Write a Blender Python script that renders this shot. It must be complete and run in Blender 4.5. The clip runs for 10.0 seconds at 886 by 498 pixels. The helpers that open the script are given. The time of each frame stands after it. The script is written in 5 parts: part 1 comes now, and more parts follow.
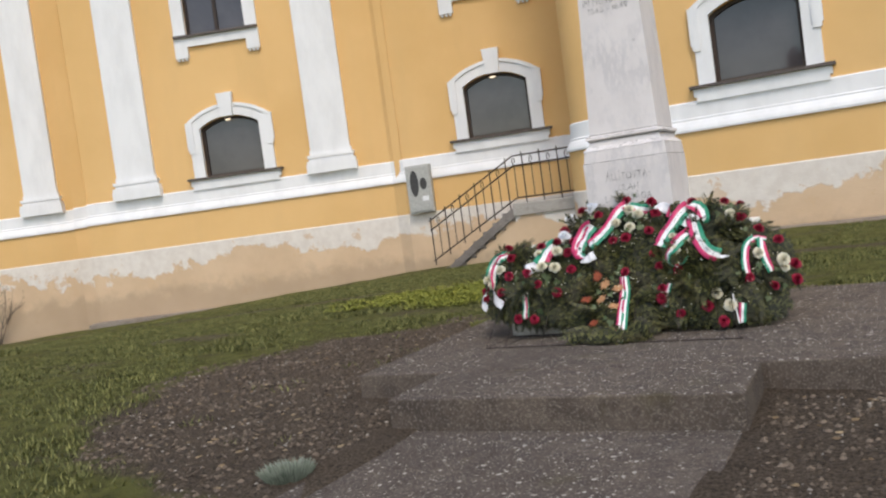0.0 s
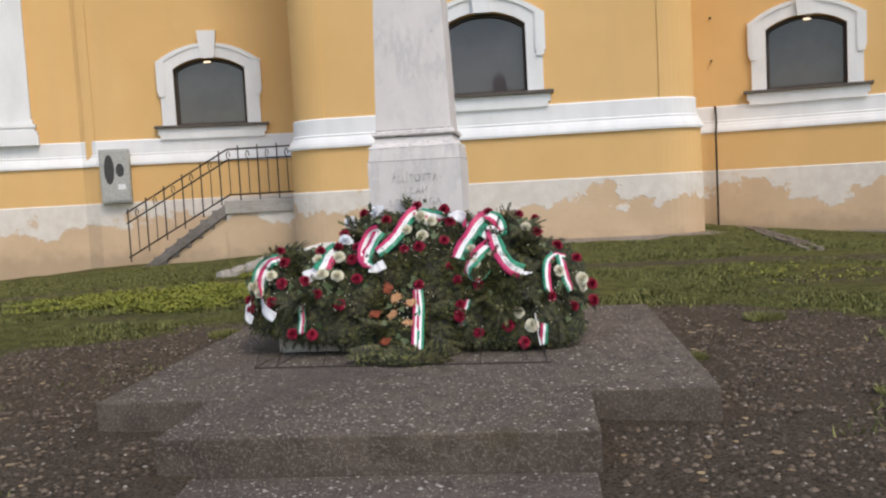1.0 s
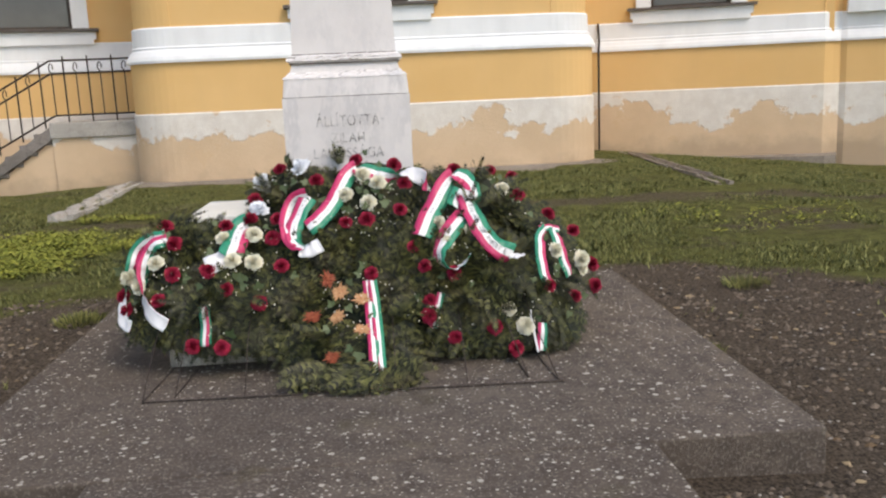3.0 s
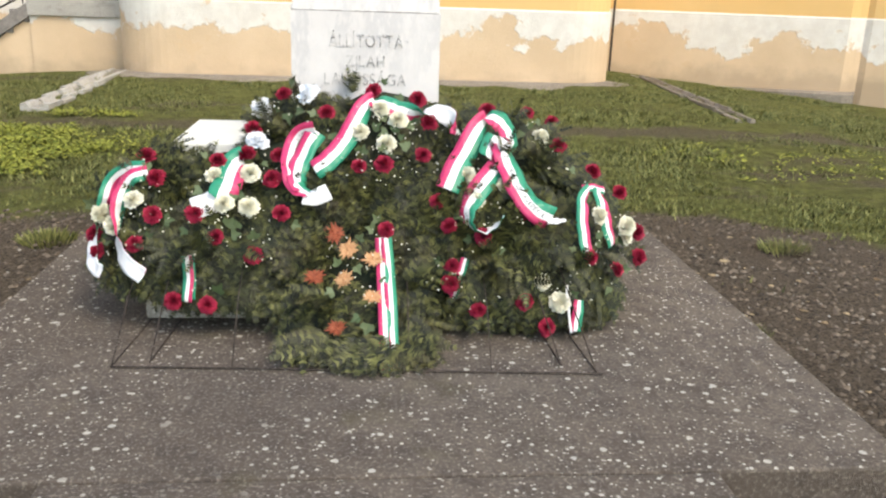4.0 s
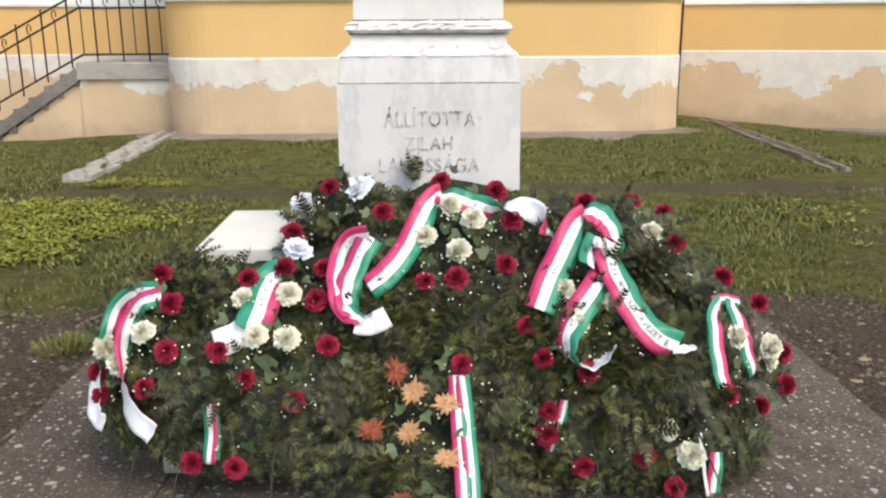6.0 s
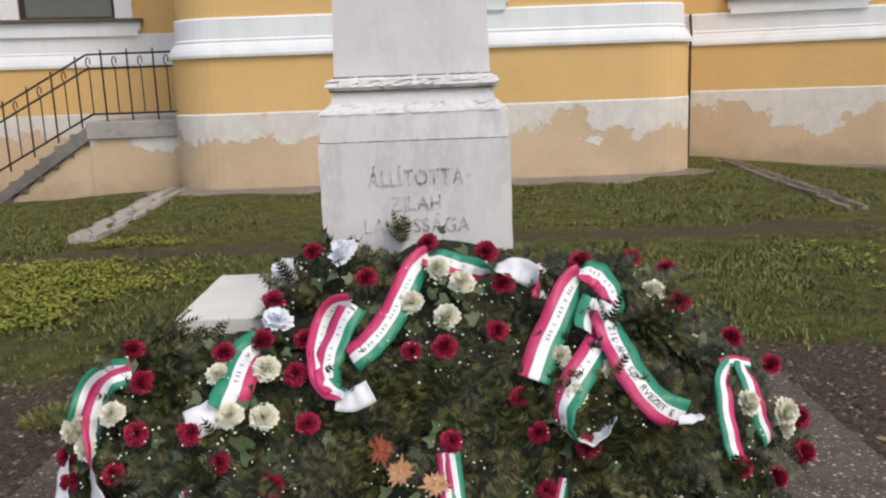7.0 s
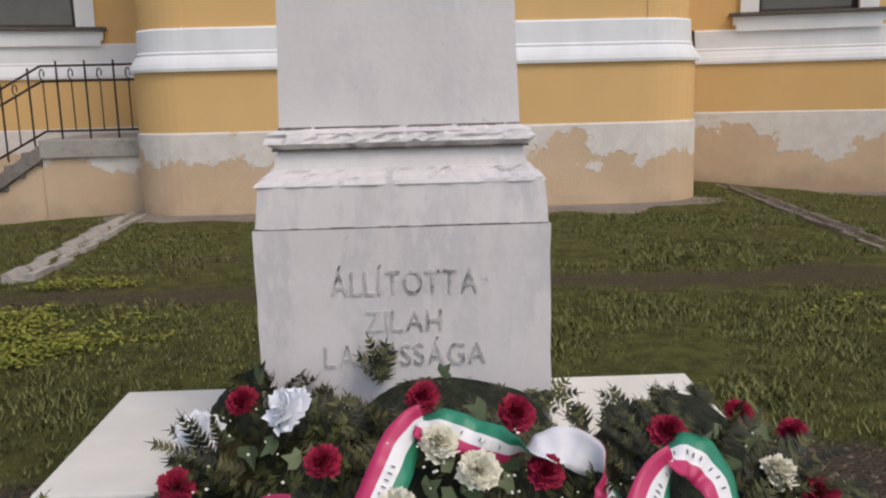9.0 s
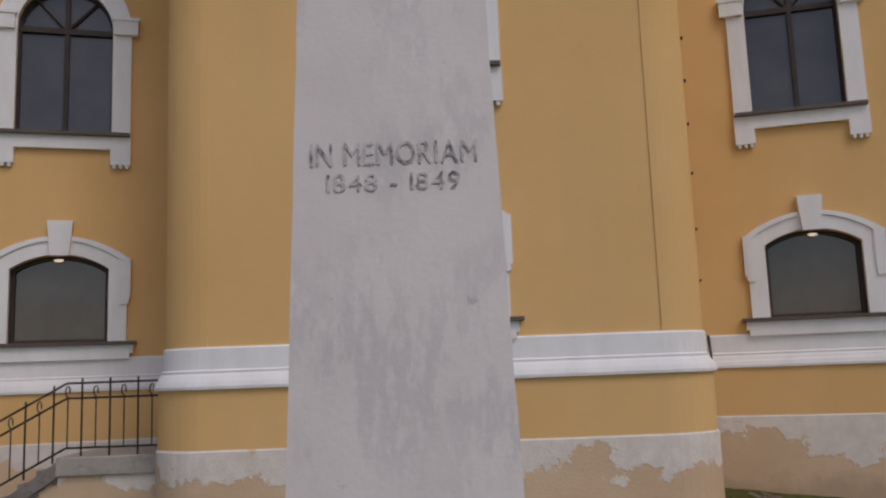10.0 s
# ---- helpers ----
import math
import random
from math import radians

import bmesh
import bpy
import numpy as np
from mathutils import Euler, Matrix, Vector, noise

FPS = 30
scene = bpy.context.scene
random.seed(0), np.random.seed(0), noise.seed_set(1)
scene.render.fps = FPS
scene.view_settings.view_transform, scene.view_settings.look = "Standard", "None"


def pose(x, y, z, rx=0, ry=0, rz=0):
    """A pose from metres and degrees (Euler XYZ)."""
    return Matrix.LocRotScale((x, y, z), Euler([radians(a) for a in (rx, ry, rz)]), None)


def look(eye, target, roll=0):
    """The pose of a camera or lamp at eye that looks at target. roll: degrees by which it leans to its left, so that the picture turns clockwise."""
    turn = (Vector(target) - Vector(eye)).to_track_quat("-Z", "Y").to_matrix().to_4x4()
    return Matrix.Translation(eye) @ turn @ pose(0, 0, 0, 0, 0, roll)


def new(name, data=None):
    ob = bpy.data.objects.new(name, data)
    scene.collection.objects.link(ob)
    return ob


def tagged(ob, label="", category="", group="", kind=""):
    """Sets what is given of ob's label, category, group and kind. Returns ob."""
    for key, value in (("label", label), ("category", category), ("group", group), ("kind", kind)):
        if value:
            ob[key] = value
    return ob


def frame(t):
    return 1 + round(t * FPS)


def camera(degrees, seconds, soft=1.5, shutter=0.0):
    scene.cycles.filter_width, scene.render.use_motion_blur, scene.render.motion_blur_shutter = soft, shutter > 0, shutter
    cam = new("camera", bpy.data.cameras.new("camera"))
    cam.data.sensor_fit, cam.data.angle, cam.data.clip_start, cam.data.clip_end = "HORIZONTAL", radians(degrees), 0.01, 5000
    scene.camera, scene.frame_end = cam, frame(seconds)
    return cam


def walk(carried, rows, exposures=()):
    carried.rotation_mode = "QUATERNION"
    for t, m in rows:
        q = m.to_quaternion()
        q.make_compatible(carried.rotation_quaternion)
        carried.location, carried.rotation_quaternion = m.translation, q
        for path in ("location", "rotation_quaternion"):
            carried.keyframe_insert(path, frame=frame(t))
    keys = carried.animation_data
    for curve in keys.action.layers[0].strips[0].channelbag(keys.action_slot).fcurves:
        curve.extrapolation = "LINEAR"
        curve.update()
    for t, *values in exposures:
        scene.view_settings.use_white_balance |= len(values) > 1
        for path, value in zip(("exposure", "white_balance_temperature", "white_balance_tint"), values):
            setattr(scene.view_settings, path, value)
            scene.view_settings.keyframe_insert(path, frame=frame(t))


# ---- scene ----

# seconds, stops, kelvin, tint: the clip's camera brightens over the dark wreaths and darkens towards the pale shaft
EXPO = [(0.0, 0.53, 7170, 9), (0.6, 0.35, 7220, 10), (1.0, 0.49, 7220, 10), (2.2, 0.51, 7320, 10), (3.4, 0.88, 7360, 7), (4.0, 1.27, 7460, 4), (4.5, 1.45, 7460, 5), (5.6, 1.2, 7360, 6),
        (6.8, 0.55, 7270, 9), (7.5, 0.39, 7220, 10), (8.5, 0.39, 7270, 11), (9.2, 0.07, 7220, 13), (9.6, -0.09, 7170, 14), (10.0, -0.41, 7170, 17)]

# ---- camera: seconds, eye, target, roll ----
cam = camera(54.8, 10.0, soft=2.2)
PATH = [
    (0, (1.762, -6.714, 1.353), (0.843, -4.94, 1.265), -7.7),
    (0.5, (1.197, -6.468, 1.347), (0.714, -4.531, 1.227), -1.9),
    (1, (0.841, -6.132, 1.374), (0.625, -4.149, 1.226), -3.1),
    (1.5, (0.631, -5.787, 1.449), (0.524, -3.803, 1.226), -4.7),
    (2, (0.403, -5.386, 1.548), (0.473, -3.404, 1.296), -0.8),
    (2.2, (0.346, -5.205, 1.564), (0.444, -3.225, 1.297), -0.7),
    (3.3, (0.046, -4.471, 1.595), (0.198, -2.538, 1.102), -2.6),
    (3.5, (0.008, -4.351, 1.662), (0.208, -2.446, 1.085), -0.2),
    (4, (-0.003, -4.018, 1.687), (0.181, -2.115, 1.1), 2.0),
    (4.5, (0.05, -3.676, 1.7), (0.088, -1.781, 1.061), -1.9),
    (5, (-0.043, -3.36, 1.703), (0.118, -1.469, 1.071), -0.9),
    (5.5, (-0.096, -3.222, 1.72), (0.013, -1.317, 1.119), 1.0),
    (5.7, (-0.081, -3.205, 1.733), (-0.008, -1.285, 1.178), 0.5),
    (6.8, (0.053, -3.117, 1.785), (0.099, -1.16, 1.378), -1.5),
    (7, (0.063, -3.025, 1.777), (0.078, -1.064, 1.385), -2.1),
    (7.5, (-0.004, -2.692, 1.779), (0.106, -0.734, 1.388), -1.4),
    (8, (0.009, -2.395, 1.758), (0.077, -0.452, 1.291), -0.1),
    (8.5, (0.077, -2.211, 1.79), (0.081, -0.258, 1.357), -1.7),
    (9, (0.035, -1.935, 1.87), (0.092, 0.03, 1.503), -1.4),
    (9.5, (0.027, -1.856, 2.052), (0.153, 0.122, 1.787), -0.9),
    (10, (0.078, -1.926, 2.323), (0.105, 0.054, 2.603), -2.1),
]
walk(cam, [(t, look(eye, aim, roll)) for t, eye, aim, roll in PATH], EXPO)

# ---- light ----
world = bpy.data.worlds.new("sky")
scene.world = world
world.use_nodes = True
wn = world.node_tree.nodes
sky = wn.new("ShaderNodeTexSky")
sky.sky_type, sky.sun_disc = "NISHITA", False
sky.sun_elevation, sky.sun_rotation = radians(52), radians(144.7)
sky.air_density, sky.dust_density, sky.ozone_density = 1.0, 1.5, 1.0
wn["Background"].inputs["Strength"].default_value = 0.165
world.node_tree.links.new(sky.outputs["Color"], wn["Background"].inputs["Color"])
sun_data = bpy.data.lights.new("sun", "SUN")
sun_data.energy, sun_data.angle, sun_data.color = 0.85, radians(20), (1.0, 0.955, 0.90)
sun = new("sun", sun_data)
sun.matrix_world = look((8.5, -12, 19), (0, 0, 0))


# ---- materials ----
class Nodes:
    """Short hand for node materials."""

    def __init__(self, name, rough=0.8, metal=0.0, spec=0.3):
        self.m = bpy.data.materials.new(name)
        self.m.use_nodes = True
        self.t = self.m.node_tree
        self.b = self.t.nodes["Principled BSDF"]
        self.b.inputs["Roughness"].default_value = rough
        self.b.inputs["Metallic"].default_value = metal
        self.b.inputs["Specular IOR Level"].default_value = spec
        self.co = self.t.nodes.new("ShaderNodeTexCoord").outputs["Object"]

    def noise(self, scale, detail=6, rough=0.6, stretch=None, co=None):
        n = self.t.nodes.new("ShaderNodeTexNoise")
        n.inputs["Scale"].default_value, n.inputs["Detail"].default_value, n.inputs["Roughness"].default_value = scale, detail, rough
        co = co or self.co
        if stretch:
            mp = self.t.nodes.new("ShaderNodeMapping")
            mp.inputs["Scale"].default_value = stretch
            self.t.links.new(co, mp.inputs["Vector"])
            co = mp.outputs["Vector"]
        self.t.links.new(co, n.inputs["Vector"])
        return n.outputs["Fac"]

    def voronoi(self, scale, out="Distance"):
        n = self.t.nodes.new("ShaderNodeTexVoronoi")
        n.inputs["Scale"].default_value = scale
        self.t.links.new(self.co, n.inputs["Vector"])
        return n.outputs[out]

    def math(self, op, a, b=0.0, clamp=False):
        n = self.t.nodes.new("ShaderNodeMath")
        n.operation, n.use_clamp = op, clamp
        for i, v in enumerate((a, b)):
            if isinstance(v, (int, float)):
                n.inputs[i].default_value = v
            else:
                self.t.links.new(v, n.inputs[i])
        return n.outputs[0]

    def step(self, v, lo, hi, a=0.0, b=1.0):
        n = self.t.nodes.new("ShaderNodeMapRange")
        n.interpolation_type = "SMOOTHSTEP"
        for i, q in enumerate((v, lo, hi, a, b)):
            if isinstance(q, (int, float)):
                n.inputs[i].default_value = q
            else:
                self.t.links.new(q, n.inputs[i])
        return n.outputs["Result"]

    def mix(self, fac, a, b):
        n = self.t.nodes.new("ShaderNodeMix")
        n.data_type = "RGBA"
        for i, v in ((0, fac), (6, a), (7, b)):
            if isinstance(v, (int, float)):
                n.inputs[i].default_value = v
            elif isinstance(v, tuple):
                n.inputs[i].default_value = (*v, 1)
            else:
                self.t.links.new(v, n.inputs[i])
        return n.outputs[2]

    def axis(self, which, world_space=False):
        n = self.t.nodes.new("ShaderNodeSeparateXYZ")
        co = self.co
        if world_space:
            co = self.t.nodes.new("ShaderNodeNewGeometry").outputs["Position"]
        self.t.links.new(co, n.inputs[0])
        return n.outputs[which]

    def random(self):
        return self.t.nodes.new("ShaderNodeObjectInfo").outputs["Random"]

    def island(self):
        return self.t.nodes.new("ShaderNodeNewGeometry").outputs["Random Per Island"]

    def done(self, colour, bump=None, height=0.3, depth=0.01, rough=None):
        if isinstance(colour, tuple):
            self.b.inputs["Base Color"].default_value = (*colour, 1)
        else:
            self.t.links.new(colour, self.b.inputs["Base Color"])
        if rough is not None:
            self.t.links.new(rough, self.b.inputs["Roughness"])
        if bump is not None:
            n = self.t.nodes.new("ShaderNodeBump")
            n.inputs["Strength"].default_value, n.inputs["Distance"].default_value = height, depth
            self.t.links.new(bump, n.inputs["Height"])
            self.t.links.new(n.outputs["Normal"], self.b.inputs["Normal"])
        return self.m


def plain(name, colour, rough=0.7, metal=0.0, vary=0.15, scale=20, spec=0.3):
    n = Nodes(name, rough, metal, spec)
    v = n.noise(scale, 5)
    dark = tuple(c * (1 - vary) for c in colour)
    light = tuple(min(1, c * (1 + vary)) for c in colour)
    return n.done(n.mix(n.step(v, 0.3, 0.7), dark, light), v, 0.15, 0.004)


def make_yellow():
    n = Nodes("yellow_limewash", 0.9, spec=0.15)
    big, streak, grain = n.noise(0.35, 5), n.noise(1.4, 6, stretch=(1, 1, 0.18)), n.noise(45, 4)
    c = n.mix(n.step(big, 0.3, 0.7), (0.72, 0.45, 0.190), (0.78, 0.50, 0.225))
    c = n.mix(n.step(streak, 0.45, 0.75, 0, 0.35), c, (0.66, 0.43, 0.20))
    return n.done(c, grain, 0.25, 0.004)


def make_plinth():
    n = Nodes("patched_plinth_plaster", 0.92, spec=0.15)
    z = n.axis(2, True)
    edge, fine, grain = n.noise(0.75, 5, 0.65), n.noise(5, 6), n.noise(38, 5)
    peach = n.mix(n.step(n.noise(0.9, 6), 0.3, 0.7), (0.58, 0.41, 0.26), (0.67, 0.485, 0.32))
    white = n.mix(n.step(fine, 0.3, 0.7), (0.68, 0.64, 0.60), (0.78, 0.75, 0.71))
    cut = n.math("ADD", n.math("MULTIPLY", edge, 2.5), -0.42)
    cut = n.math("ADD", cut, n.math("MULTIPLY", fine, 0.12))
    c = n.mix(n.step(n.math("SUBTRACT", z, cut), -0.05, 0.05, 0.05, 0.85), peach, white)
    # bare coat where the white has flaked
    flake = n.step(n.noise(1.7, 5, 0.7), 0.62, 0.65)
    c = n.mix(n.math("MULTIPLY", flake, 0.7), c, (0.62, 0.44, 0.28))
    # stains that rise from the ground
    stain = n.step(n.math("ADD", z, n.math("MULTIPLY", n.noise(2.2, 6), -0.9)), -0.35, 0.05, 0.55, 0)
    c = n.mix(stain, c, (0.36, 0.27, 0.19))
    return n.done(c, n.math("ADD", grain, n.step(n.math("SUBTRACT", z, cut), -0.03, 0.03)), 0.5, 0.012)


def make_white():
    n = Nodes("white_trim_paint", 0.75, spec=0.2)
    c = n.mix(n.step(n.noise(2.2, 6, stretch=(1, 1, 0.35)), 0.35, 0.75), (0.83, 0.83, 0.84), (0.74, 0.74, 0.75))
    return n.done(c, n.noise(40, 4), 0.15, 0.003)


def make_marble():
    n = Nodes("weathered_white_marble", 0.55, spec=0.3)
    cloud, grain = n.noise(2.4, 7, 0.65), n.noise(60, 5)
    vein = n.math("ABSOLUTE", n.math("SUBTRACT", n.noise(2.2, 9, 0.7, stretch=(1.6, 1.6, 0.6)), 0.5))
    run = n.noise(6, 6, 0.65, stretch=(1, 1, 0.14))
    c = n.mix(n.step(cloud, 0.3, 0.7), (0.74, 0.70, 0.69), (0.67, 0.63, 0.62))
    c = n.mix(n.math("MULTIPLY", n.step(vein, 0.0, 0.06, 0.4, 0), n.step(n.noise(1.5, 4), 0.40, 0.60)), c, (0.44, 0.43, 0.45))
    c = n.mix(n.step(run, 0.60, 0.80, 0, 0.35), c, (0.47, 0.45, 0.445))
    pit = n.step(n.noise(22, 4), 0.68, 0.74, 0, 0.5)
    c = n.mix(pit, c, (0.34, 0.33, 0.33))
    return n.done(c, n.math("ADD", grain, cloud), 0.2, 0.004)


def make_concrete(name, a, b, spots, scale=1.0):
    n = Nodes(name, 0.92, spec=0.2)
    big, mid, grain = n.noise(0.9 * scale, 6), n.noise(9 * scale, 7, 0.7), n.noise(90 * scale, 4)
    c = n.mix(n.step(big, 0.3, 0.7), a, b)
    c = n.mix(n.step(mid, 0.45, 0.7, 0, 0.6), c, tuple(q * 0.62 for q in a))
    c = n.mix(n.step(grain, 0.52, 0.66, 0, 0.6), c, tuple(min(1, q * 1.6) for q in b))
    d = n.math("ADD", n.voronoi(16 * scale), n.math("MULTIPLY", n.noise(30 * scale, 4), 0.24))
    lichen = n.math("MULTIPLY", n.step(d, 0.22, 0.28, 1, 0), n.step(n.noise(1.7, 4), 0.44, 0.62))
    c = n.mix(n.math("MULTIPLY", lichen, spots), c, (0.52, 0.50, 0.46))
    return n.done(c, n.math("ADD", mid, grain), 0.55, 0.012)


def make_slab():
    n = Nodes("lichen_spotted_concrete", 0.93, spec=0.2)
    big, mid, grain = n.noise(0.8, 6), n.noise(7, 8, 0.75), n.noise(70, 5, 0.75)
    c = n.mix(n.step(big, 0.3, 0.7), (0.105, 0.083, 0.068), (0.155, 0.124, 0.100))
    c = n.mix(n.step(mid, 0.42, 0.62, 0, 0.75), c, (0.072, 0.058, 0.050))
    c = n.mix(n.step(grain, 0.50, 0.64, 0, 0.7), c, (0.29, 0.245, 0.205))
    wob = n.math("MULTIPLY", n.noise(26, 4), 0.30)
    up = n.t.nodes.new("ShaderNodeSeparateXYZ")
    n.t.links.new(n.t.nodes.new("ShaderNodeNewGeometry").outputs["Normal"], up.inputs[0])
    where = n.math("MULTIPLY", n.step(n.noise(1.3, 5), 0.30, 0.52), n.step(up.outputs[2], 0.4, 0.8))
    for sc, hi, k in ((8, 0.26, 0.8), (13, 0.33, 0.85), (26, 0.36, 0.9), (46, 0.38, 0.7)):
        d = n.math("ADD", n.voronoi(sc), wob)
        pick = n.math("GREATER_THAN", n.math("FRACT", n.math("MULTIPLY", n.voronoi(sc, "Color"), 7.31)), 0.4)
        spot = n.math("MULTIPLY", n.math("MULTIPLY", n.step(d, hi - 0.05, hi, 1, 0), where), pick)
        c = n.mix(n.math("MULTIPLY", spot, k), c, (0.58, 0.535, 0.47))
    moss = n.step(n.noise(2.3, 5), 0.6, 0.75, 0, 0.35)
    c = n.mix(moss, c, (0.11, 0.095, 0.045))
    return n.done(c, n.math("ADD", mid, grain), 0.8, 0.015)


def make_ground():
    n = Nodes("lawn_and_bed_soil", 0.97, spec=0.1)
    x, y = n.axis(0), n.axis(1)
    ex = n.math("DIVIDE", n.math("SUBTRACT", x, 0.2), 4.3)
    ey = n.math("DIVIDE", n.math("ADD", y, 0.9), 3.0)
    r = n.math("SQRT", n.math("ADD", n.math("MULTIPLY", ex, ex), n.math("MULTIPLY", ey, ey)))
    r = n.math("ADD", r, n.math("MULTIPLY", n.math("SUBTRACT", n.noise(1.6, 6), 0.5), 0.3))
    bed = n.step(r, 0.95, 1.05, 1, 0)
    tuft, fine = n.noise(6, 8, 0.7), n.noise(60, 5, 0.7)
    soil = n.mix(n.step(fine, 0.35, 0.65), (0.046, 0.035, 0.026), (0.160, 0.125, 0.093))
    soil = n.mix(n.step(tuft, 0.5, 0.75, 0, 0.5), soil, (0.045, 0.032, 0.023))
    turf = n.mix(n.step(tuft, 0.35, 0.65), (0.055, 0.060, 0.018), (0.145, 0.148, 0.044))
    turf = n.mix(n.step(fine, 0.4, 0.7, 0, 0.7), turf, (0.155, 0.145, 0.055))
    worn = n.step(n.noise(0.8, 7, 0.65, stretch=(0.45, 1.3, 1)), 0.54, 0.66)
    line = n.math("ABSOLUTE", n.math("SUBTRACT", n.math("ADD", y, n.math("MULTIPLY", n.noise(1.2, 5), 1.6)), 5.2 + 0.8))
    worn = n.math("MAXIMUM", worn, n.step(line, 0.12, 0.45, 1, 0))
    turf = n.mix(n.math("MULTIPLY", worn, 0.75), turf, soil)
    return n.done(n.mix(bed, turf, soil), n.math("ADD", tuft, fine), 0.9, 0.035)


def make_leaf(name, a, b, rough=0.6):
    n = Nodes(name, rough, spec=0.25)
    n.b.inputs["Subsurface Weight"].default_value = 0.0
    return n.done(n.mix(n.island(), a, b))


def make_ribbon():
    n = Nodes("tricolour_satin", 0.42, spec=0.45)
    uv = n.t.nodes.new("ShaderNodeUVMap")
    sep = n.t.nodes.new("ShaderNodeSeparateXYZ")
    n.t.links.new(uv.outputs["UV"], sep.inputs[0])
    v = sep.outputs[0]
    c = n.mix(n.step(v, 0.325, 0.335), (0.55, 0.035, 0.13), (0.80, 0.79, 0.79))
    c = n.mix(n.step(v, 0.665, 0.675), c, (0.02, 0.24, 0.14))
    return n.done(c, n.noise(300, 2), 0.08, 0.001)


def make_glass():
    n = Nodes("window_glass", 0.06, spec=0.6)
    c = n.mix(n.step(n.noise(0.8, 4), 0.3, 0.7), (0.040, 0.035, 0.040), (0.068, 0.060, 0.066))
    n.b.inputs["Coat Weight"].default_value = 0.2
    n.b.inputs["Coat Roughness"].default_value = 0.03
    return n.done(c)


YELLOW, PLINTH, WHITE, MARBLE = make_yellow(), make_plinth(), make_white(), make_marble()
SLAB = make_slab()
CEMENT = make_concrete("grey_cement", (0.34, 0.31, 0.28), (0.44, 0.41, 0.37), 0.2)
DARKCEM = make_concrete("dark_weathered_cement", (0.16, 0.14, 0.125), (0.25, 0.22, 0.20), 0.25)
APRON = make_concrete("dirty_cement", (0.20, 0.165, 0.135), (0.29, 0.25, 0.21), 0.3)
GROUND = make_ground()
GLASS = make_glass()
FRAME = plain("dark_brown_window_paint", (0.045, 0.032, 0.026), 0.5)
SILL = plain("brown_sheet_metal", (0.12, 0.10, 0.09), 0.55, 0.3)
IRON = plain("rusty_black_iron", (0.055, 0.042, 0.036), 0.6, 0.5, 0.5, 60)
METER = plain("grey_enamel", (0.42, 0.42, 0.40), 0.5)
SMOKE = plain("dark_inspection_glass", (0.05, 0.05, 0.055), 0.2)
ROOF = plain("roof_tile_red_brown", (0.22, 0.09, 0.06), 0.85, 0, 0.4, 6)


def make_fir():
    n = Nodes("fir_needles", 0.5, spec=0.3)
    c = n.mix(n.math("POWER", n.island(), 2.1), (0.008, 0.010, 0.004), (0.150, 0.148, 0.045))
    brown = n.math("MULTIPLY", n.step(n.noise(5, 4), 0.50, 0.70), 0.5)
    c = n.mix(brown, c, (0.075, 0.058, 0.026))
    return n.done(n.mix(n.math("MULTIPLY", n.random(), 0.35), c, (0.018, 0.024, 0.012)))


FIR = make_fir()
# near-black green that stands in for shade between the twigs
FIRSHADE = plain("fir_filler_shade", (0.018, 0.022, 0.012), 0.9, 0, 0.5, 40)
IVY = make_leaf("ivy_leaves", (0.055, 0.085, 0.035), (0.14, 0.17, 0.09), 0.5)
GRASS = make_leaf("grass_blades", (0.030, 0.040, 0.010), (0.27, 0.265, 0.092), 0.7)
BLOOM = make_leaf("yellow_green_weeds", (0.10, 0.125, 0.022), (0.36, 0.36, 0.065), 0.7)


def make_petal(name, a, b):
    n = Nodes(name, 0.6, spec=0.25)
    c = n.mix(n.step(n.noise(90, 4), 0.3, 0.7), a, b)
    return n.done(n.mix(n.math("MULTIPLY", n.random(), 0.4), c, a))


RED = make_petal("crimson_petals", (0.27, 0.012, 0.04), (0.50, 0.035, 0.085))
CREAM = make_petal("cream_petals", (0.82, 0.78, 0.62), (0.87, 0.84, 0.74))
PAPER = make_petal("white_paper_petals", (0.80, 0.82, 0.86), (0.86, 0.87, 0.90))
ORANGE = make_petal("faded_orange_petals", (0.42, 0.19, 0.085), (0.56, 0.34, 0.18))
RUST = make_petal("rust_petals", (0.20, 0.045, 0.022), (0.32, 0.085, 0.04))
HEART = plain("flower_heart_brown", (0.16, 0.07, 0.02), 0.9)
RIBBON = make_ribbon()
SATIN = plain("white_satin", (0.74, 0.73, 0.75), 0.45, 0, 0.06)


def make_ink():
    n = Nodes("worn_engraved_paint", 0.85)
    return n.done(n.mix(n.step(n.noise(17, 6, 0.7), 0.36, 0.56), (0.13, 0.125, 0.125), (0.58, 0.555, 0.55)))


INK = make_ink()
PRINT = plain("dark_print", (0.12, 0.11, 0.11), 0.7)
PEBBLE = make_leaf("pale_grit", (0.13, 0.10, 0.075), (0.40, 0.36, 0.31), 0.9)
DRYLEAF = make_leaf("dry_leaves", (0.14, 0.09, 0.05), (0.36, 0.27, 0.16), 0.85)
lampm = bpy.data.materials.new("warm_lamp_glow")
lampm.use_nodes = True
lampm.node_tree.nodes["Principled BSDF"].inputs["Emission Color"].default_value = (1.0, 0.84, 0.66, 1)
lampm.node_tree.nodes["Principled BSDF"].inputs["Emission Strength"].default_value = 0.8


